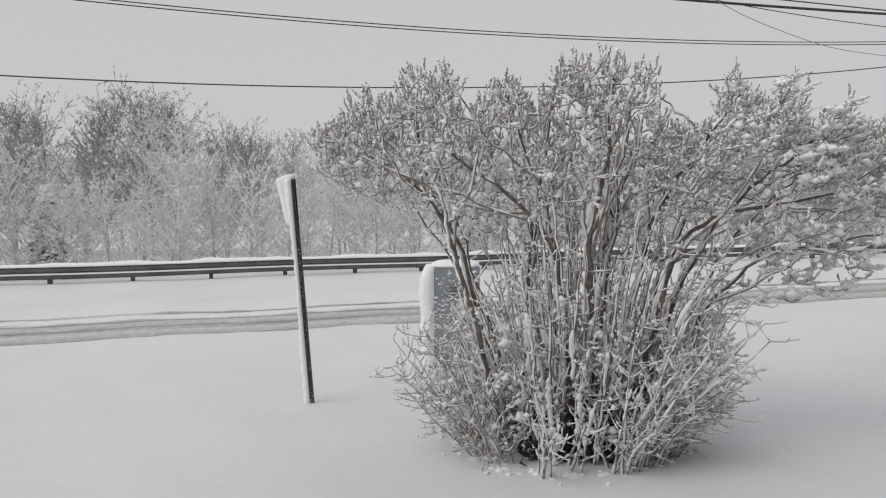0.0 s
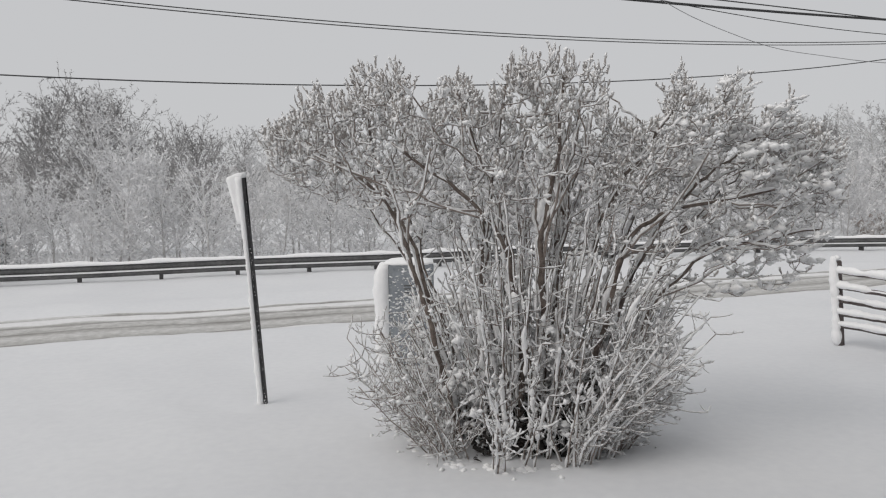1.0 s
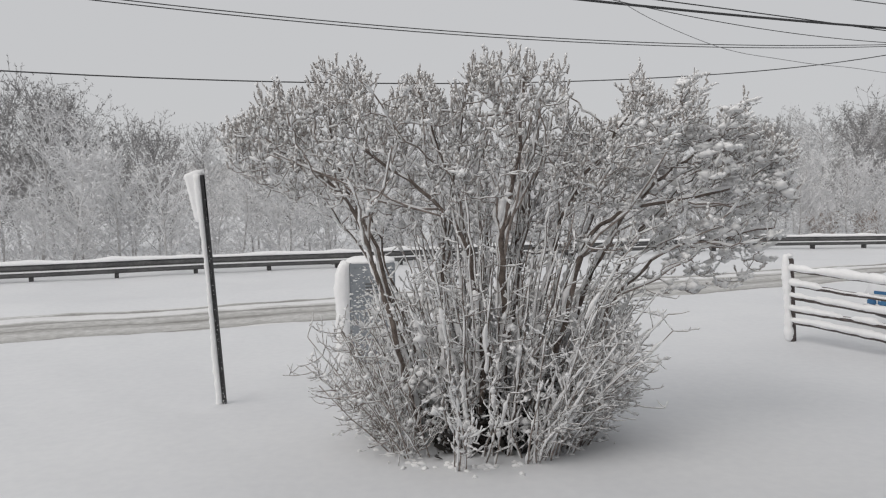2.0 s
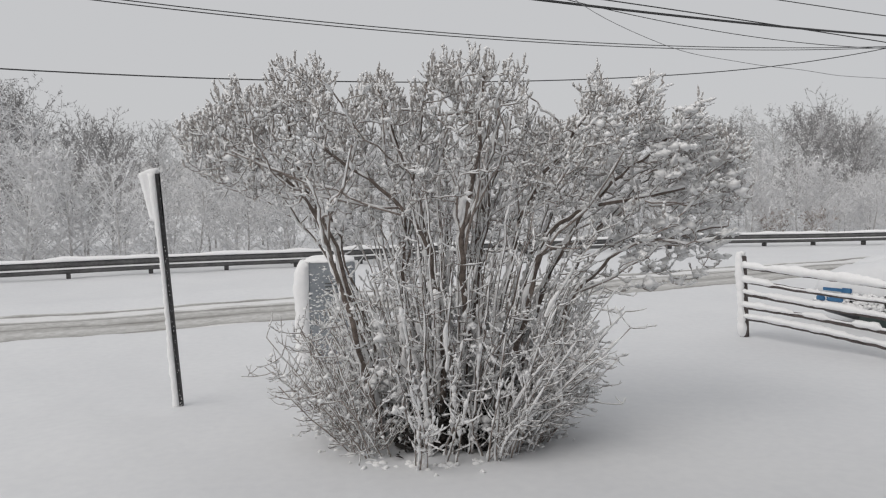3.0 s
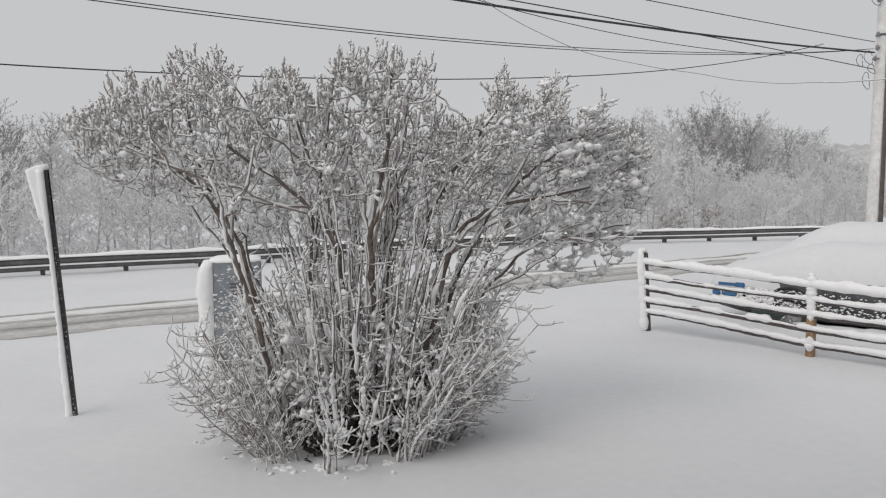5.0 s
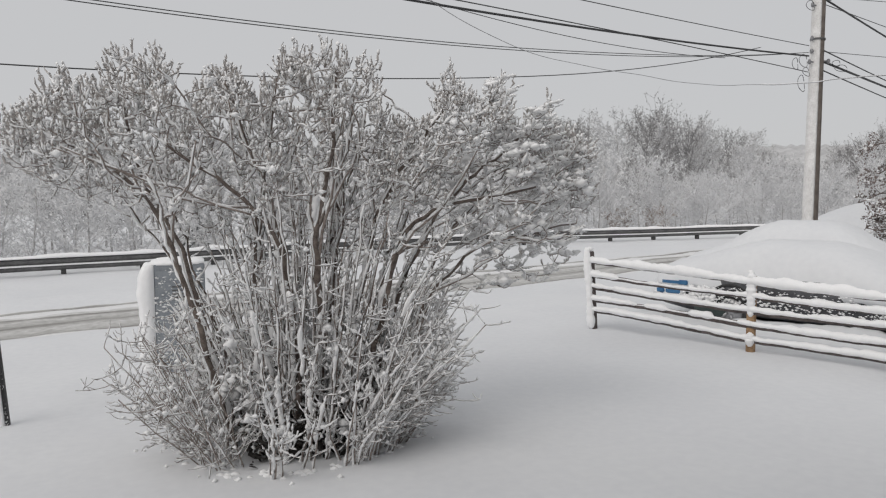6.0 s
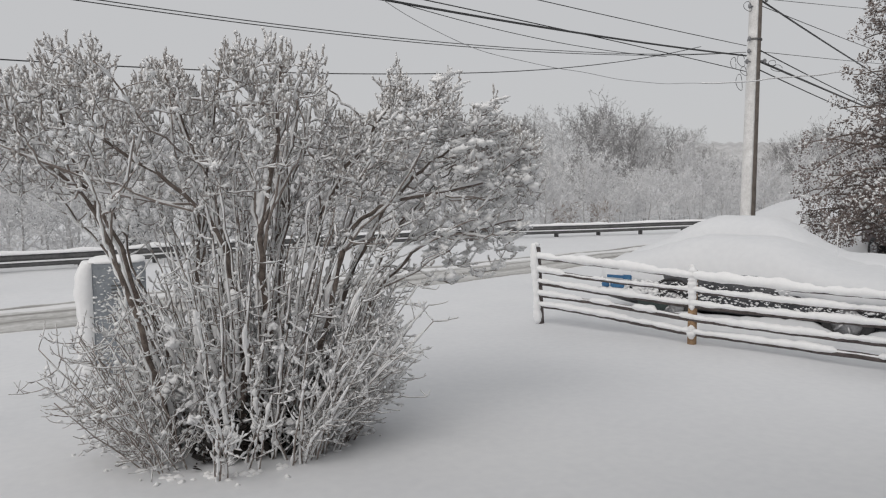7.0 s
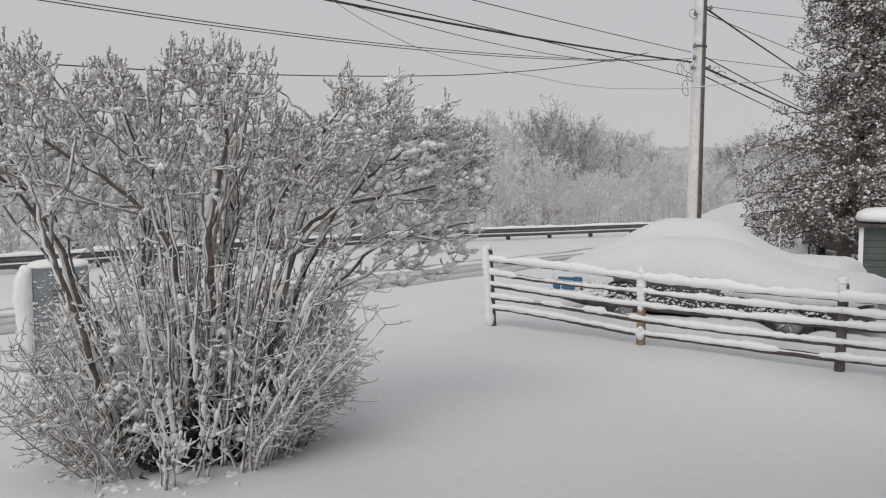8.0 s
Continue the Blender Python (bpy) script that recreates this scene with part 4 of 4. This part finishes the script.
def build_conifer(s, n, height):
    """Small spruce with drooping boughs under snow."""
    rng = np.random.default_rng(71)
    x, y = s * U[0] + n * N[0], s * U[1] + n * N[1]
    t = thing("spruce_tree", "small dark spruce with boughs bent under snow", "tree", pose(x, y, float(ground_z(x, y)) - 0.05))
    trunk, green, snow = Geo(), Geo(), Geo()
    trunk.tube([(0, 0, -0.2), (0.03, 0, height * 0.5), (0, 0.02, height)], (0.05, 0.035, 0.01), 6)
    for k in range(90):
        f = k / 90
        a, ln = k * 2.4, (0.95 * (1 - f) + 0.08) * rng.uniform(0.8, 1.15)
        p = np.array((0, 0, 0.15 + (height - 0.15) * f))
        e = p + np.array((math.cos(a) * ln, math.sin(a) * ln, -0.35 * ln))
        q = curve(p, e, (0, 0, 0.16 * ln), rng, 5, 0.01)
        green.tube(q, (0.02, 0.06, 0.07, 0.06, 0.015), 5, 0.6)
        for c in (*q[1:], (q[1] + q[2]) / 2, (q[2] + q[3]) / 2, (q[3] + q[4]) / 2):
            snow.blob(c + np.array((0, 0, 0.05)) + rng.normal(0, 0.03, 3), rng.uniform(0.065, 0.12), rng, (1.2, 1.2, 0.55))
    part("trunk", trunk, WOOD_BARK, t)
    part("bough_mass", green, NEEDLES, t, "dark green needled boughs")
    part("bough_snow", snow, SNOW_CLUMP, t, "snow bending the boughs", kind="stuff")


build_conifer(-4.6, 25.5, 2.9)
build_conifer(9.0, 26.0, 2.6)


def build_far_ridge():
    """Wooded rise in the far distance."""
    g = Geo()
    rng = np.random.default_rng(44)
    az = np.linspace(radians(-50), radians(75), 360)
    for k, (r, h) in enumerate(((105, -1.0), (108, 4.0), (114, 7.0), (126, 8.2))):
        for j, a in enumerate(az):
            top = h * (1 + 0.10 * math.sin(9 * a) + 0.05 * math.sin(31 * a)) + (rng.uniform(-0.35, 0.35) if k else 0)
            g.v.append((r * math.sin(a), r * math.cos(a), top))
    m = len(az)
    for i in range(3):
        for j in range(m - 1):
            g.f.append((i * m + j, i * m + j + 1, (i + 1) * m + j + 1, (i + 1) * m + j))
    # The ridge's pale grey has the haze of distance painted in.
    mat = material("hazy_far_woods", (0.40, 0.40, 0.405), (0.60, 0.60, 0.605), 0.5, 1.0, 0, 0.3, 5)
    tagged(new("backdrop", g.mesh("backdrop", mat)), "distant snow-dusted wooded ridge paled by painted haze", "hill", kind="structure")


build_far_ridge()


# ---- parked cars under snow ----
def section(x, half, low, high, power=0.5, count=20):
    """A rounded cross-section at x, from low to high."""
    c, h = (low + high) / 2, (high - low) / 2
    return [(x, half * math.copysign(abs(math.cos(a)) ** power, math.cos(a)), c + h * math.copysign(abs(math.sin(a)) ** power, math.sin(a)))
            for a in np.arange(count) * 2 * math.pi / count]


def build_wheel(parent, x, y, r=0.31):
    side = 1 if y > 0 else -1
    tyre = Geo()
    prof = [(0.62, -0.09), (0.92, -0.1), (1.0, -0.07), (1.0, 0.07), (0.92, 0.1), (0.62, 0.09)]
    rings = [[(x + r * f * math.cos(a), y + w, r + r * f * math.sin(a) - 0.02) for f, w in prof] for a in np.linspace(0, 2 * math.pi, 25)]
    tyre.loft(rings)
    wheel = part("wheel", tyre, RUBBER, parent)
    rim = Geo()
    rim.tube([(x, y + side * 0.06, r - 0.02), (x, y + side * 0.085, r - 0.02)], r * 0.63, 20)
    for k in range(5):
        a = k * 2 * math.pi / 5
        rim.tube([(x + 0.05 * math.cos(a), y + side * 0.092, r - 0.02 + 0.05 * math.sin(a)), (x + r * 0.58 * math.cos(a), y + side * 0.09, r - 0.02 + r * 0.58 * math.sin(a))], 0.022, 5)
    part("rim", rim, RIM, wheel, "alloy rim")


def build_car(name, label, m, paint, length, roof, hood, nose, wheels):
    """A saloon whose top half is one smooth quilt of snow; local x runs towards the nose."""
    car = thing(name, label, "car", m, "parked cars")
    body = Geo()
    rows = [(0.0, 0.70, 0.34, 0.60), (0.08, 0.78, 0.26, 0.74), (0.5, 0.84, 0.2, hood), (1.2, 0.86, 0.18, hood + 0.02), (2.4, 0.87, 0.18, hood + 0.02),
            (3.2, 0.86, 0.18, hood), (length - 0.5, 0.84, 0.2, nose), (length - 0.08, 0.78, 0.26, nose - 0.1), (length, 0.70, 0.34, nose - 0.2)]
    body.loft([section(x, w, a, b, 0.4) for x, w, a, b in rows])
    part("body", body, paint, car)
    cabin = Geo()
    mid = length * 0.47
    rows = [(mid - 1.35, 0.70, hood - 0.15, hood), (mid - 0.75, 0.66, hood - 0.15, roof - 0.16), (mid - 0.2, 0.64, hood - 0.15, roof - 0.13), (mid + 0.45, 0.64, hood - 0.15, roof - 0.16),
            (mid + 1.3, 0.72, hood - 0.15, hood)]
    cabin.loft([section(x, w - 0.08, a, b - 0.10, 0.6) for x, w, a, b in rows])
    part("cabin", cabin, GLASS_DARK, car, "snowed-over windows")
    snow = Geo()
    rng = np.random.default_rng(len(name) + int(length * 10))
    xs = np.linspace(-0.06, length + 0.06, 44)
    rings = []
    for x in xs:
        f = x / length
        bump = step(0.02, 0.34, f) * (1 - step(0.5, 0.78, f))
        base = hood + 0.13 + (nose - hood) * step(0.65, 1.0, f)
        top = base + (roof - base) * bump
        end = min(1, max(0.0, (x + 0.06) / 0.28)), min(1, max(0.0, (length + 0.06 - x) / 0.32))
        round_ = math.sqrt(max(0.02, 1 - (1 - end[0]) ** 2)) * math.sqrt(max(0.02, 1 - (1 - end[1]) ** 2))
        low = hood - 0.26 + 0.03 * math.sin(3 * x) + rng.uniform(-0.02, 0.02)
        top = low + (top - low) * round_
        half = (0.93 - 0.10 * bump) * (0.80 + 0.2 * round_)
        ring = []
        for k in range(24):
            a = -0.25 + (math.pi + 0.5) * k / 23
            cy, sy = math.cos(a), math.sin(a)
            ring.append((x, half * math.copysign(abs(cy) ** 0.75, cy), low + (top - low) * max(-0.05, math.copysign(abs(sy) ** (0.62 + 0.5 * bump), sy)) + 0.006 * rng.normal()))
        rings.append(ring)
    snow.loft(rings)
    # The dimmed ground snow gives the cover its shaded grey.
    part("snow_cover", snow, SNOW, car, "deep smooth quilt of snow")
    for x in wheels:
        for y in (-0.78, 0.78):
            arch = Geo()
            arch.tube([(x + 0.37 * math.cos(a), y * 1.09, 0.30 + 0.37 * math.sin(a)) for a in np.linspace(0, math.pi, 14)], 0.022, 6)
            part("wheel_arch", arch, RUBBER, car, "dark wheel arch")
            build_wheel(car, x, y)
    for y in (-0.5, 0.5):
        lamp = Geo()
        lamp.box((length - 0.06, y - 0.18, nose - 0.28), (length + 0.012, y + 0.18, nose - 0.14))
        part("headlight", lamp, PORCELAIN, car, "snow-flecked headlight", False, 0.01)
        tail = Geo()
        tail.box((-0.012, y - 0.16, 0.5), (0.06, y + 0.16, 0.64))
        part("tail_light", tail, CAR_RED, car, "red tail light", False, 0.01)
    sill = Geo()
    rows = [(x, -0.89 + rng.uniform(-0.012, 0.012), 0.44 + rng.uniform(-0.06, 0.06)) for x in np.linspace(0.2, length - 0.2, 130)]
    for x, y, z in rows:
        sill.blob((x, y, z), rng.uniform(0.008, 0.024), rng, (1.6, 0.5, 0.9))
    drift = Geo()
    rings = []
    for x in np.linspace(-0.3, length + 0.3, 60):
        top = 0.24 + 0.03 * math.sin(2.1 * x + 1) + rng.uniform(-0.012, 0.012)
        for wx in wheels[1:]:
            top -= 0.16 * math.exp(-((x - wx) / 0.3) ** 2)
        top *= 0.55 + 0.45 * step(1.05, 1.4, x)
        rings.append([(x, -1.45, -0.12), (x, -1.25, 0.04), (x, -1.05, 0.55 * top), (x, -0.93, 0.93 * top), (x, -0.86, top), (x, -0.70, top * 0.9), (x, -0.70, -0.12)])
    drift.loft(rings)
    part("snow_drift", drift, SNOW, car, "snow drifted along its side")
    for _ in range(520):
        sill.blob((rng.uniform(0.3, length - 0.3), -0.885, rng.uniform(0.34, 0.64)), rng.uniform(0.004, 0.015), rng, (1.8, 0.5, 0.9))
    part("side_snow", sill, SNOW_CLUMP, car, "flecks of snow stuck to the doors", kind="stuff")
    return car


FN = np.array([0.886, 0.463])


def beside_fence(s, off):
    p = FENCE0 + FENCE_DIR * s + FN * off
    return p[0], p[1]


YAW_FENCE = math.degrees(math.atan2(-0.886, 0.463))
x, y = beside_fence(0.2, 2.2)
near_car = build_car("car", "dark saloon car buried under a smooth quilt of snow", pose(x, y, float(ground_z(x, y)) - 0.05, 0, 0, YAW_FENCE), CAR_DARK, 4.5, 1.30, 0.84, 0.74, (1.22, 3.57))
ant = Geo()
ant.tube([(3.05, 0.55, 0.9), (3.07, 0.55, 1.45)], 0.006, 5)
part("antenna", ant, SNOW_CLUMP, near_car, "thin snow-coated aerial")
for x0, x1, z0, z1 in ((0.16, 0.58, 0.62, 0.69), (0.07, 0.20, 0.48, 0.55), (0.22, 0.46, 0.48, 0.55)):
    bar = Geo()
    bar.box((x0, -0.925, z0), (x1, -0.84, z1))
    part("corner_trim", bar, PLASTIC_BLUE, near_car, "blue plastic strip at the bumper corner", False, 0.012)
apron = Geo()
apron.loft([section(x, w, a, b, 0.55) for x, w, a, b in ((0.62, 0.80, 0.26, 0.36), (0.70, 0.90, 0.17, 0.40), (0.92, 0.93, 0.14, 0.42), (1.10, 0.93, 0.14, 0.42), (1.16, 0.88, 0.18, 0.38))])
part("bumper_apron", apron, PLASTIC_GREEN, near_car, "dark grey-green plastic bumper apron")
fleck = Geo()
dust = np.random.default_rng(9)
for _ in range(420):
    fleck.blob((dust.uniform(0.05, 1.0), -0.90, dust.uniform(0.40, 0.62)), dust.uniform(0.010, 0.032), dust, (1.6, 0.5, 1.0))
part("corner_snow", fleck, SNOW_CLUMP, near_car, "snow plastered on the corner", kind="stuff")
x, y = beside_fence(-0.6, 4.45)
build_car("car", "silver saloon car deep in snow beside the dark one", pose(x, y, float(ground_z(x, y)) - 0.05, 0, 0, YAW_FENCE), CAR_SILVER, 4.6, 1.50, 0.80, 0.78, (0.8, 3.6))


def section2(w, d, z, power=0.4, count=24):
    return [(w * math.copysign(abs(math.cos(a)) ** power, math.cos(a)), d * math.copysign(abs(math.sin(a)) ** power, math.sin(a)), z) for a in np.arange(count) * 2 * math.pi / count]


# ---- snow bank behind the pole ----
def build_bank():
    g = Geo()
    rings = []
    rng = np.random.default_rng(52)
    for k in range(16):
        f = k / 15
        ring = []
        for j in range(36):
            a = j * 2 * math.pi / 36
            wob = 1 + 0.08 * math.sin(3 * a + 1) + 0.04 * math.sin(7 * a)
            ring.append((5.5 * (1 - f) * math.cos(a) * wob, 4.0 * (1 - f) * math.sin(a) * wob, -0.15 + 1.72 * step(0, 1, f) + 0.015 * rng.normal()))
        rings.append(ring)
    g.loft(rings)
    ob = new("snow_bank", g.mesh("snow_bank", SNOW))
    ob.matrix_basis = pose(19.6, 19.0, 0, 0, 0, ROAD_YAW)
    tagged(ob, "tall ploughed bank of smooth white snow", "snow bank")


build_bank()


# ---- leafy tree at the drive's end ----
def build_leafy_tree():
    rng = np.random.default_rng(61)
    cx, cy = 15.5, 12.4
    tree = thing("oak_tree", "tree still holding dry brown leaves weighed with snow", "tree", pose(cx, cy, float(ground_z(cx, cy)) - 0.05))
    trunk = Geo()
    tp = curve((0, 0, -0.3), (0.2, 0.1, 9.0), (0.1, 0, 0), rng, 14, 0.05)
    trunk.tube(tp, np.linspace(0.17, 0.03, 14), 9)
    part("trunk", trunk, BARK, tree)
    limbs, leaves, snow = Geo(), Geo(), Geo()
    spots = []
    for k in range(165):
        f = 0.11 + 0.87 * ((k + rng.random()) / 165) ** 1.3
        i = min(int(f * 13), 12)
        p = tp[i] + (tp[i + 1] - tp[i]) * (f * 13 - i)
        a = rng.uniform(0, 2 * math.pi)
        reach = float(np.interp(p[2], (1.0, 1.7, 3.0, 3.8, 4.5, 5.6, 9.0), (2.7, 3.45, 2.75, 2.1, 1.4, 1.3, 0.5))) * rng.uniform(0.5, 1.02)
        tip = p + np.array((math.cos(a) * reach, math.sin(a) * reach, reach * rng.uniform(-0.24, 0.26)))
        q = curve(p, tip, (0, 0, 0.25 * reach), rng, 7, 0.05)
        limb = Geo()
        limb.tube(q, np.linspace(0.035, 0.010, 7), 5)
        part("limb", limb, BARK, tree)
        for j in range(1, 7):
            for _ in range(2):
                v = rng.normal(0, 1, 3)
                v /= np.linalg.norm(v)
                e = q[j] + v * rng.uniform(0.12, 0.34)
                limbs.tube(np.array((q[j], e)), (0.010, 0.005), 3, 1, False)
                spots.append((e, v))
    for c, v in spots:
        size = rng.uniform(0.10, 0.19)
        for _ in range(34):
            u = rng.normal(0, 1, 3) + v * 0.6 + np.array((0, 0, 0.5))
            u /= np.linalg.norm(u)
            o = c + u * size * rng.uniform(0.25, 1.0) * np.array((1, 1, 1.15))
            ln, w = rng.uniform(0.04, 0.085), rng.uniform(0.014, 0.028)
            d = u + rng.normal(0, 0.55, 3)
            d /= np.linalg.norm(d)
            sd = np.cross(d, rng.normal(0, 1, 3))
            sd /= np.linalg.norm(sd) + 1e-9
            nm = np.cross(d, sd) * w * 0.35
            leaves.add([o, o + d * ln * 0.5 + sd * w + nm, o + d * ln, o + d * ln * 0.5 - sd * w + nm], [(0, 1, 2), (0, 2, 3)])
        for _ in range(8):
            u = rng.normal(0, 1, 3) + np.array((-0.9, -0.1, 1.0))
            u /= np.linalg.norm(u)
            snow.blob(c + u * size * rng.uniform(0.6, 1.25), 0.012 + 0.032 * rng.random() ** 1.6, rng, (1.2, 1.1, 0.85))
    part("brushwood", limbs, BARK, tree, kind="stuff")
    part("foliage", leaves, LEAF, tree, "curled dry brown leaves", False, kind="stuff")
    part("clotted_snow", snow, SNOW_CLUMP, tree, "clots of snow on the leaves", kind="stuff")


build_leafy_tree()


# ---- truck behind the tree, and a made-up shed beside it ----
def build_truck():
    t = thing("pickup_truck", "dark red pickup truck parked with snow on its hood", "truck", pose(18.2, 13.6, float(ground_z(18.2, 13.6)) - 0.15, 0, 0, -118))
    body = Geo()
    body.loft([section(x, w, a, b, 0.3) for x, w, a, b in ((-2.4, 0.9, 0.5, 1.05), (-0.6, 0.92, 0.45, 1.08), (1.4, 0.92, 0.45, 1.08), (2.3, 0.88, 0.45, 1.02), (2.45, 0.8, 0.5, 0.95))])
    part("body", body, CAR_RED, t)
    cab = Geo()
    cab.loft([section(x, w, a, b, 0.35) for x, w, a, b in ((-0.9, 0.82, 0.95, 1.1), (-0.75, 0.8, 0.95, 1.62), (0.6, 0.8, 0.95, 1.62), (1.25, 0.84, 0.95, 1.1))])
    part("cab", cab, GLASS_DARK, t, "dark cab windows")
    roof = Geo()
    roof.loft([section(x, w, a, b, 0.5) for x, w, a, b in ((-0.8, 0.74, 1.6, 1.66), (-0.6, 0.8, 1.6, 1.76), (0.45, 0.8, 1.6, 1.76), (0.65, 0.74, 1.6, 1.66))])
    part("roof_snow", roof, SNOW_CLUMP, t, "snow on the roof")
    hood = Geo()
    hood.loft([section(x, w, a, b, 0.5) for x, w, a, b in ((1.3, 0.8, 1.06, 1.12), (1.5, 0.84, 1.06, 1.2), (2.2, 0.82, 1.0, 1.14), (2.4, 0.7, 0.98, 1.02))])
    part("hood_snow", hood, SNOW_CLUMP, t, "snow on the hood")
    bump = Geo()
    bump.box((2.45, -0.9, 0.45), (2.58, 0.9, 0.62))
    part("bumper", bump, RIM, t, "chrome bumper", False, 0.02)
    for y in (-0.62, 0.62):
        l = Geo()
        l.box((2.4, y - 0.16, 0.72), (2.47, y + 0.16, 0.88))
        part("headlight", l, PORCELAIN, t, "", False, 0.01)
        a = Geo()
        a.box((2.4, y - 0.16, 0.9), (2.465, y + 0.16, 0.95))
        part("marker_light", a, LAMP_AMBER, t, "amber marker light", False, 0.006)
    for x in (-1.55, 1.6):
        for y in (-0.82, 0.82):
            build_wheel(t, x, y, 0.37)


# Added shed, standing in for an unidentified greenish tint at the right edge.
def build_stand_in_shed():
    t = thing("stand_in_shed", "small made-up green shed with snow on its roof", "shed", pose(14.15, 9.75, float(ground_z(14.15, 9.75)), 0, 0, -52))
    for k in range(10):
        g = Geo()
        g.box((-0.9, -0.6, 0.0 + k * 0.125), (0.9, -0.575 + 0.012 * (k % 2), 0.12 + k * 0.125))
        part("board", g, STAND_IN_GREEN, t, "", False, 0.004)
    body = Geo()
    body.box((-0.88, -0.575, -0.05), (0.88, 0.6, 1.25))
    part("wall", body, STAND_IN_GREEN, t, "", False, 0.01)
    trim = Geo()
    trim.box((-0.96, -0.63, -0.05), (-0.88, -0.55, 1.25))
    part("corner_trim", trim, SNOW_CLUMP, t, "pale corner trim", False, 0.008)
    roof = Geo()
    roof.loft([[(-1.0, -0.75, 1.25), (-1.0, -0.75, 1.31), (-1.0, 0.7, 1.41), (-1.0, 0.7, 1.35)], [(1.0, -0.75, 1.25), (1.0, -0.75, 1.31), (1.0, 0.7, 1.41), (1.0, 0.7, 1.35)]])
    part("roof", roof, RAIL_WOOD, t, "dark roof edge", False)
    s = Geo()
    s.loft([section2(w, d, z, 0.35) for w, d, z in ((0.98, 0.72, 1.35), (1.03, 0.78, 1.41), (1.0, 0.74, 1.51), (0.85, 0.6, 1.59), (0.4, 0.3, 1.62))])
    part("roof_snow", s, SNOW_CLUMP, t, "thick snow on the roof")


build_truck()
build_stand_in_shed()


# ---- the house behind the camera, and an added unseen wall on the drive's side ----
def build_clapboard_wall(name, lo, hi, along, label):
    """A wall of lapped boards on the face towards the yard; along: 0 for boards running in x, 1 in y."""
    core = Geo()
    core.box(lo, hi)
    wall = tagged(new(name, core.mesh(name, SIDING, False)), label, "wall", kind="structure")
    z = 0.05
    while z < hi[2] - 0.2:
        g = Geo()
        if along == 0:
            g.loft([[(x, hi[1] + 0.002, z), (x, hi[1] + 0.022, z), (x, hi[1] + 0.008, z + 0.175), (x, hi[1] + 0.002, z + 0.175)] for x in (lo[0], hi[0])])
        else:
            g.loft([[(lo[0] - 0.002, y, z), (lo[0] - 0.022, y, z), (lo[0] - 0.008, y, z + 0.175), (lo[0] - 0.002, y, z + 0.175)] for y in (lo[1], hi[1])])
        part("board", g, SIDING, wall, smooth=False)
        z += 0.178


build_clapboard_wall("wall_south", (-6, -0.65, -0.3), (6.05, -0.40, 5.0), 0, "grey clapboard house wall")
# Made-up wing, never in view: blocks sky to grey the snow near it.
build_clapboard_wall("shade_wall_east", (5.75, -0.37, -0.3), (6.05, 3.7, 5.0), 1, "unseen grey clapboard wall added to dim the snow beside it")
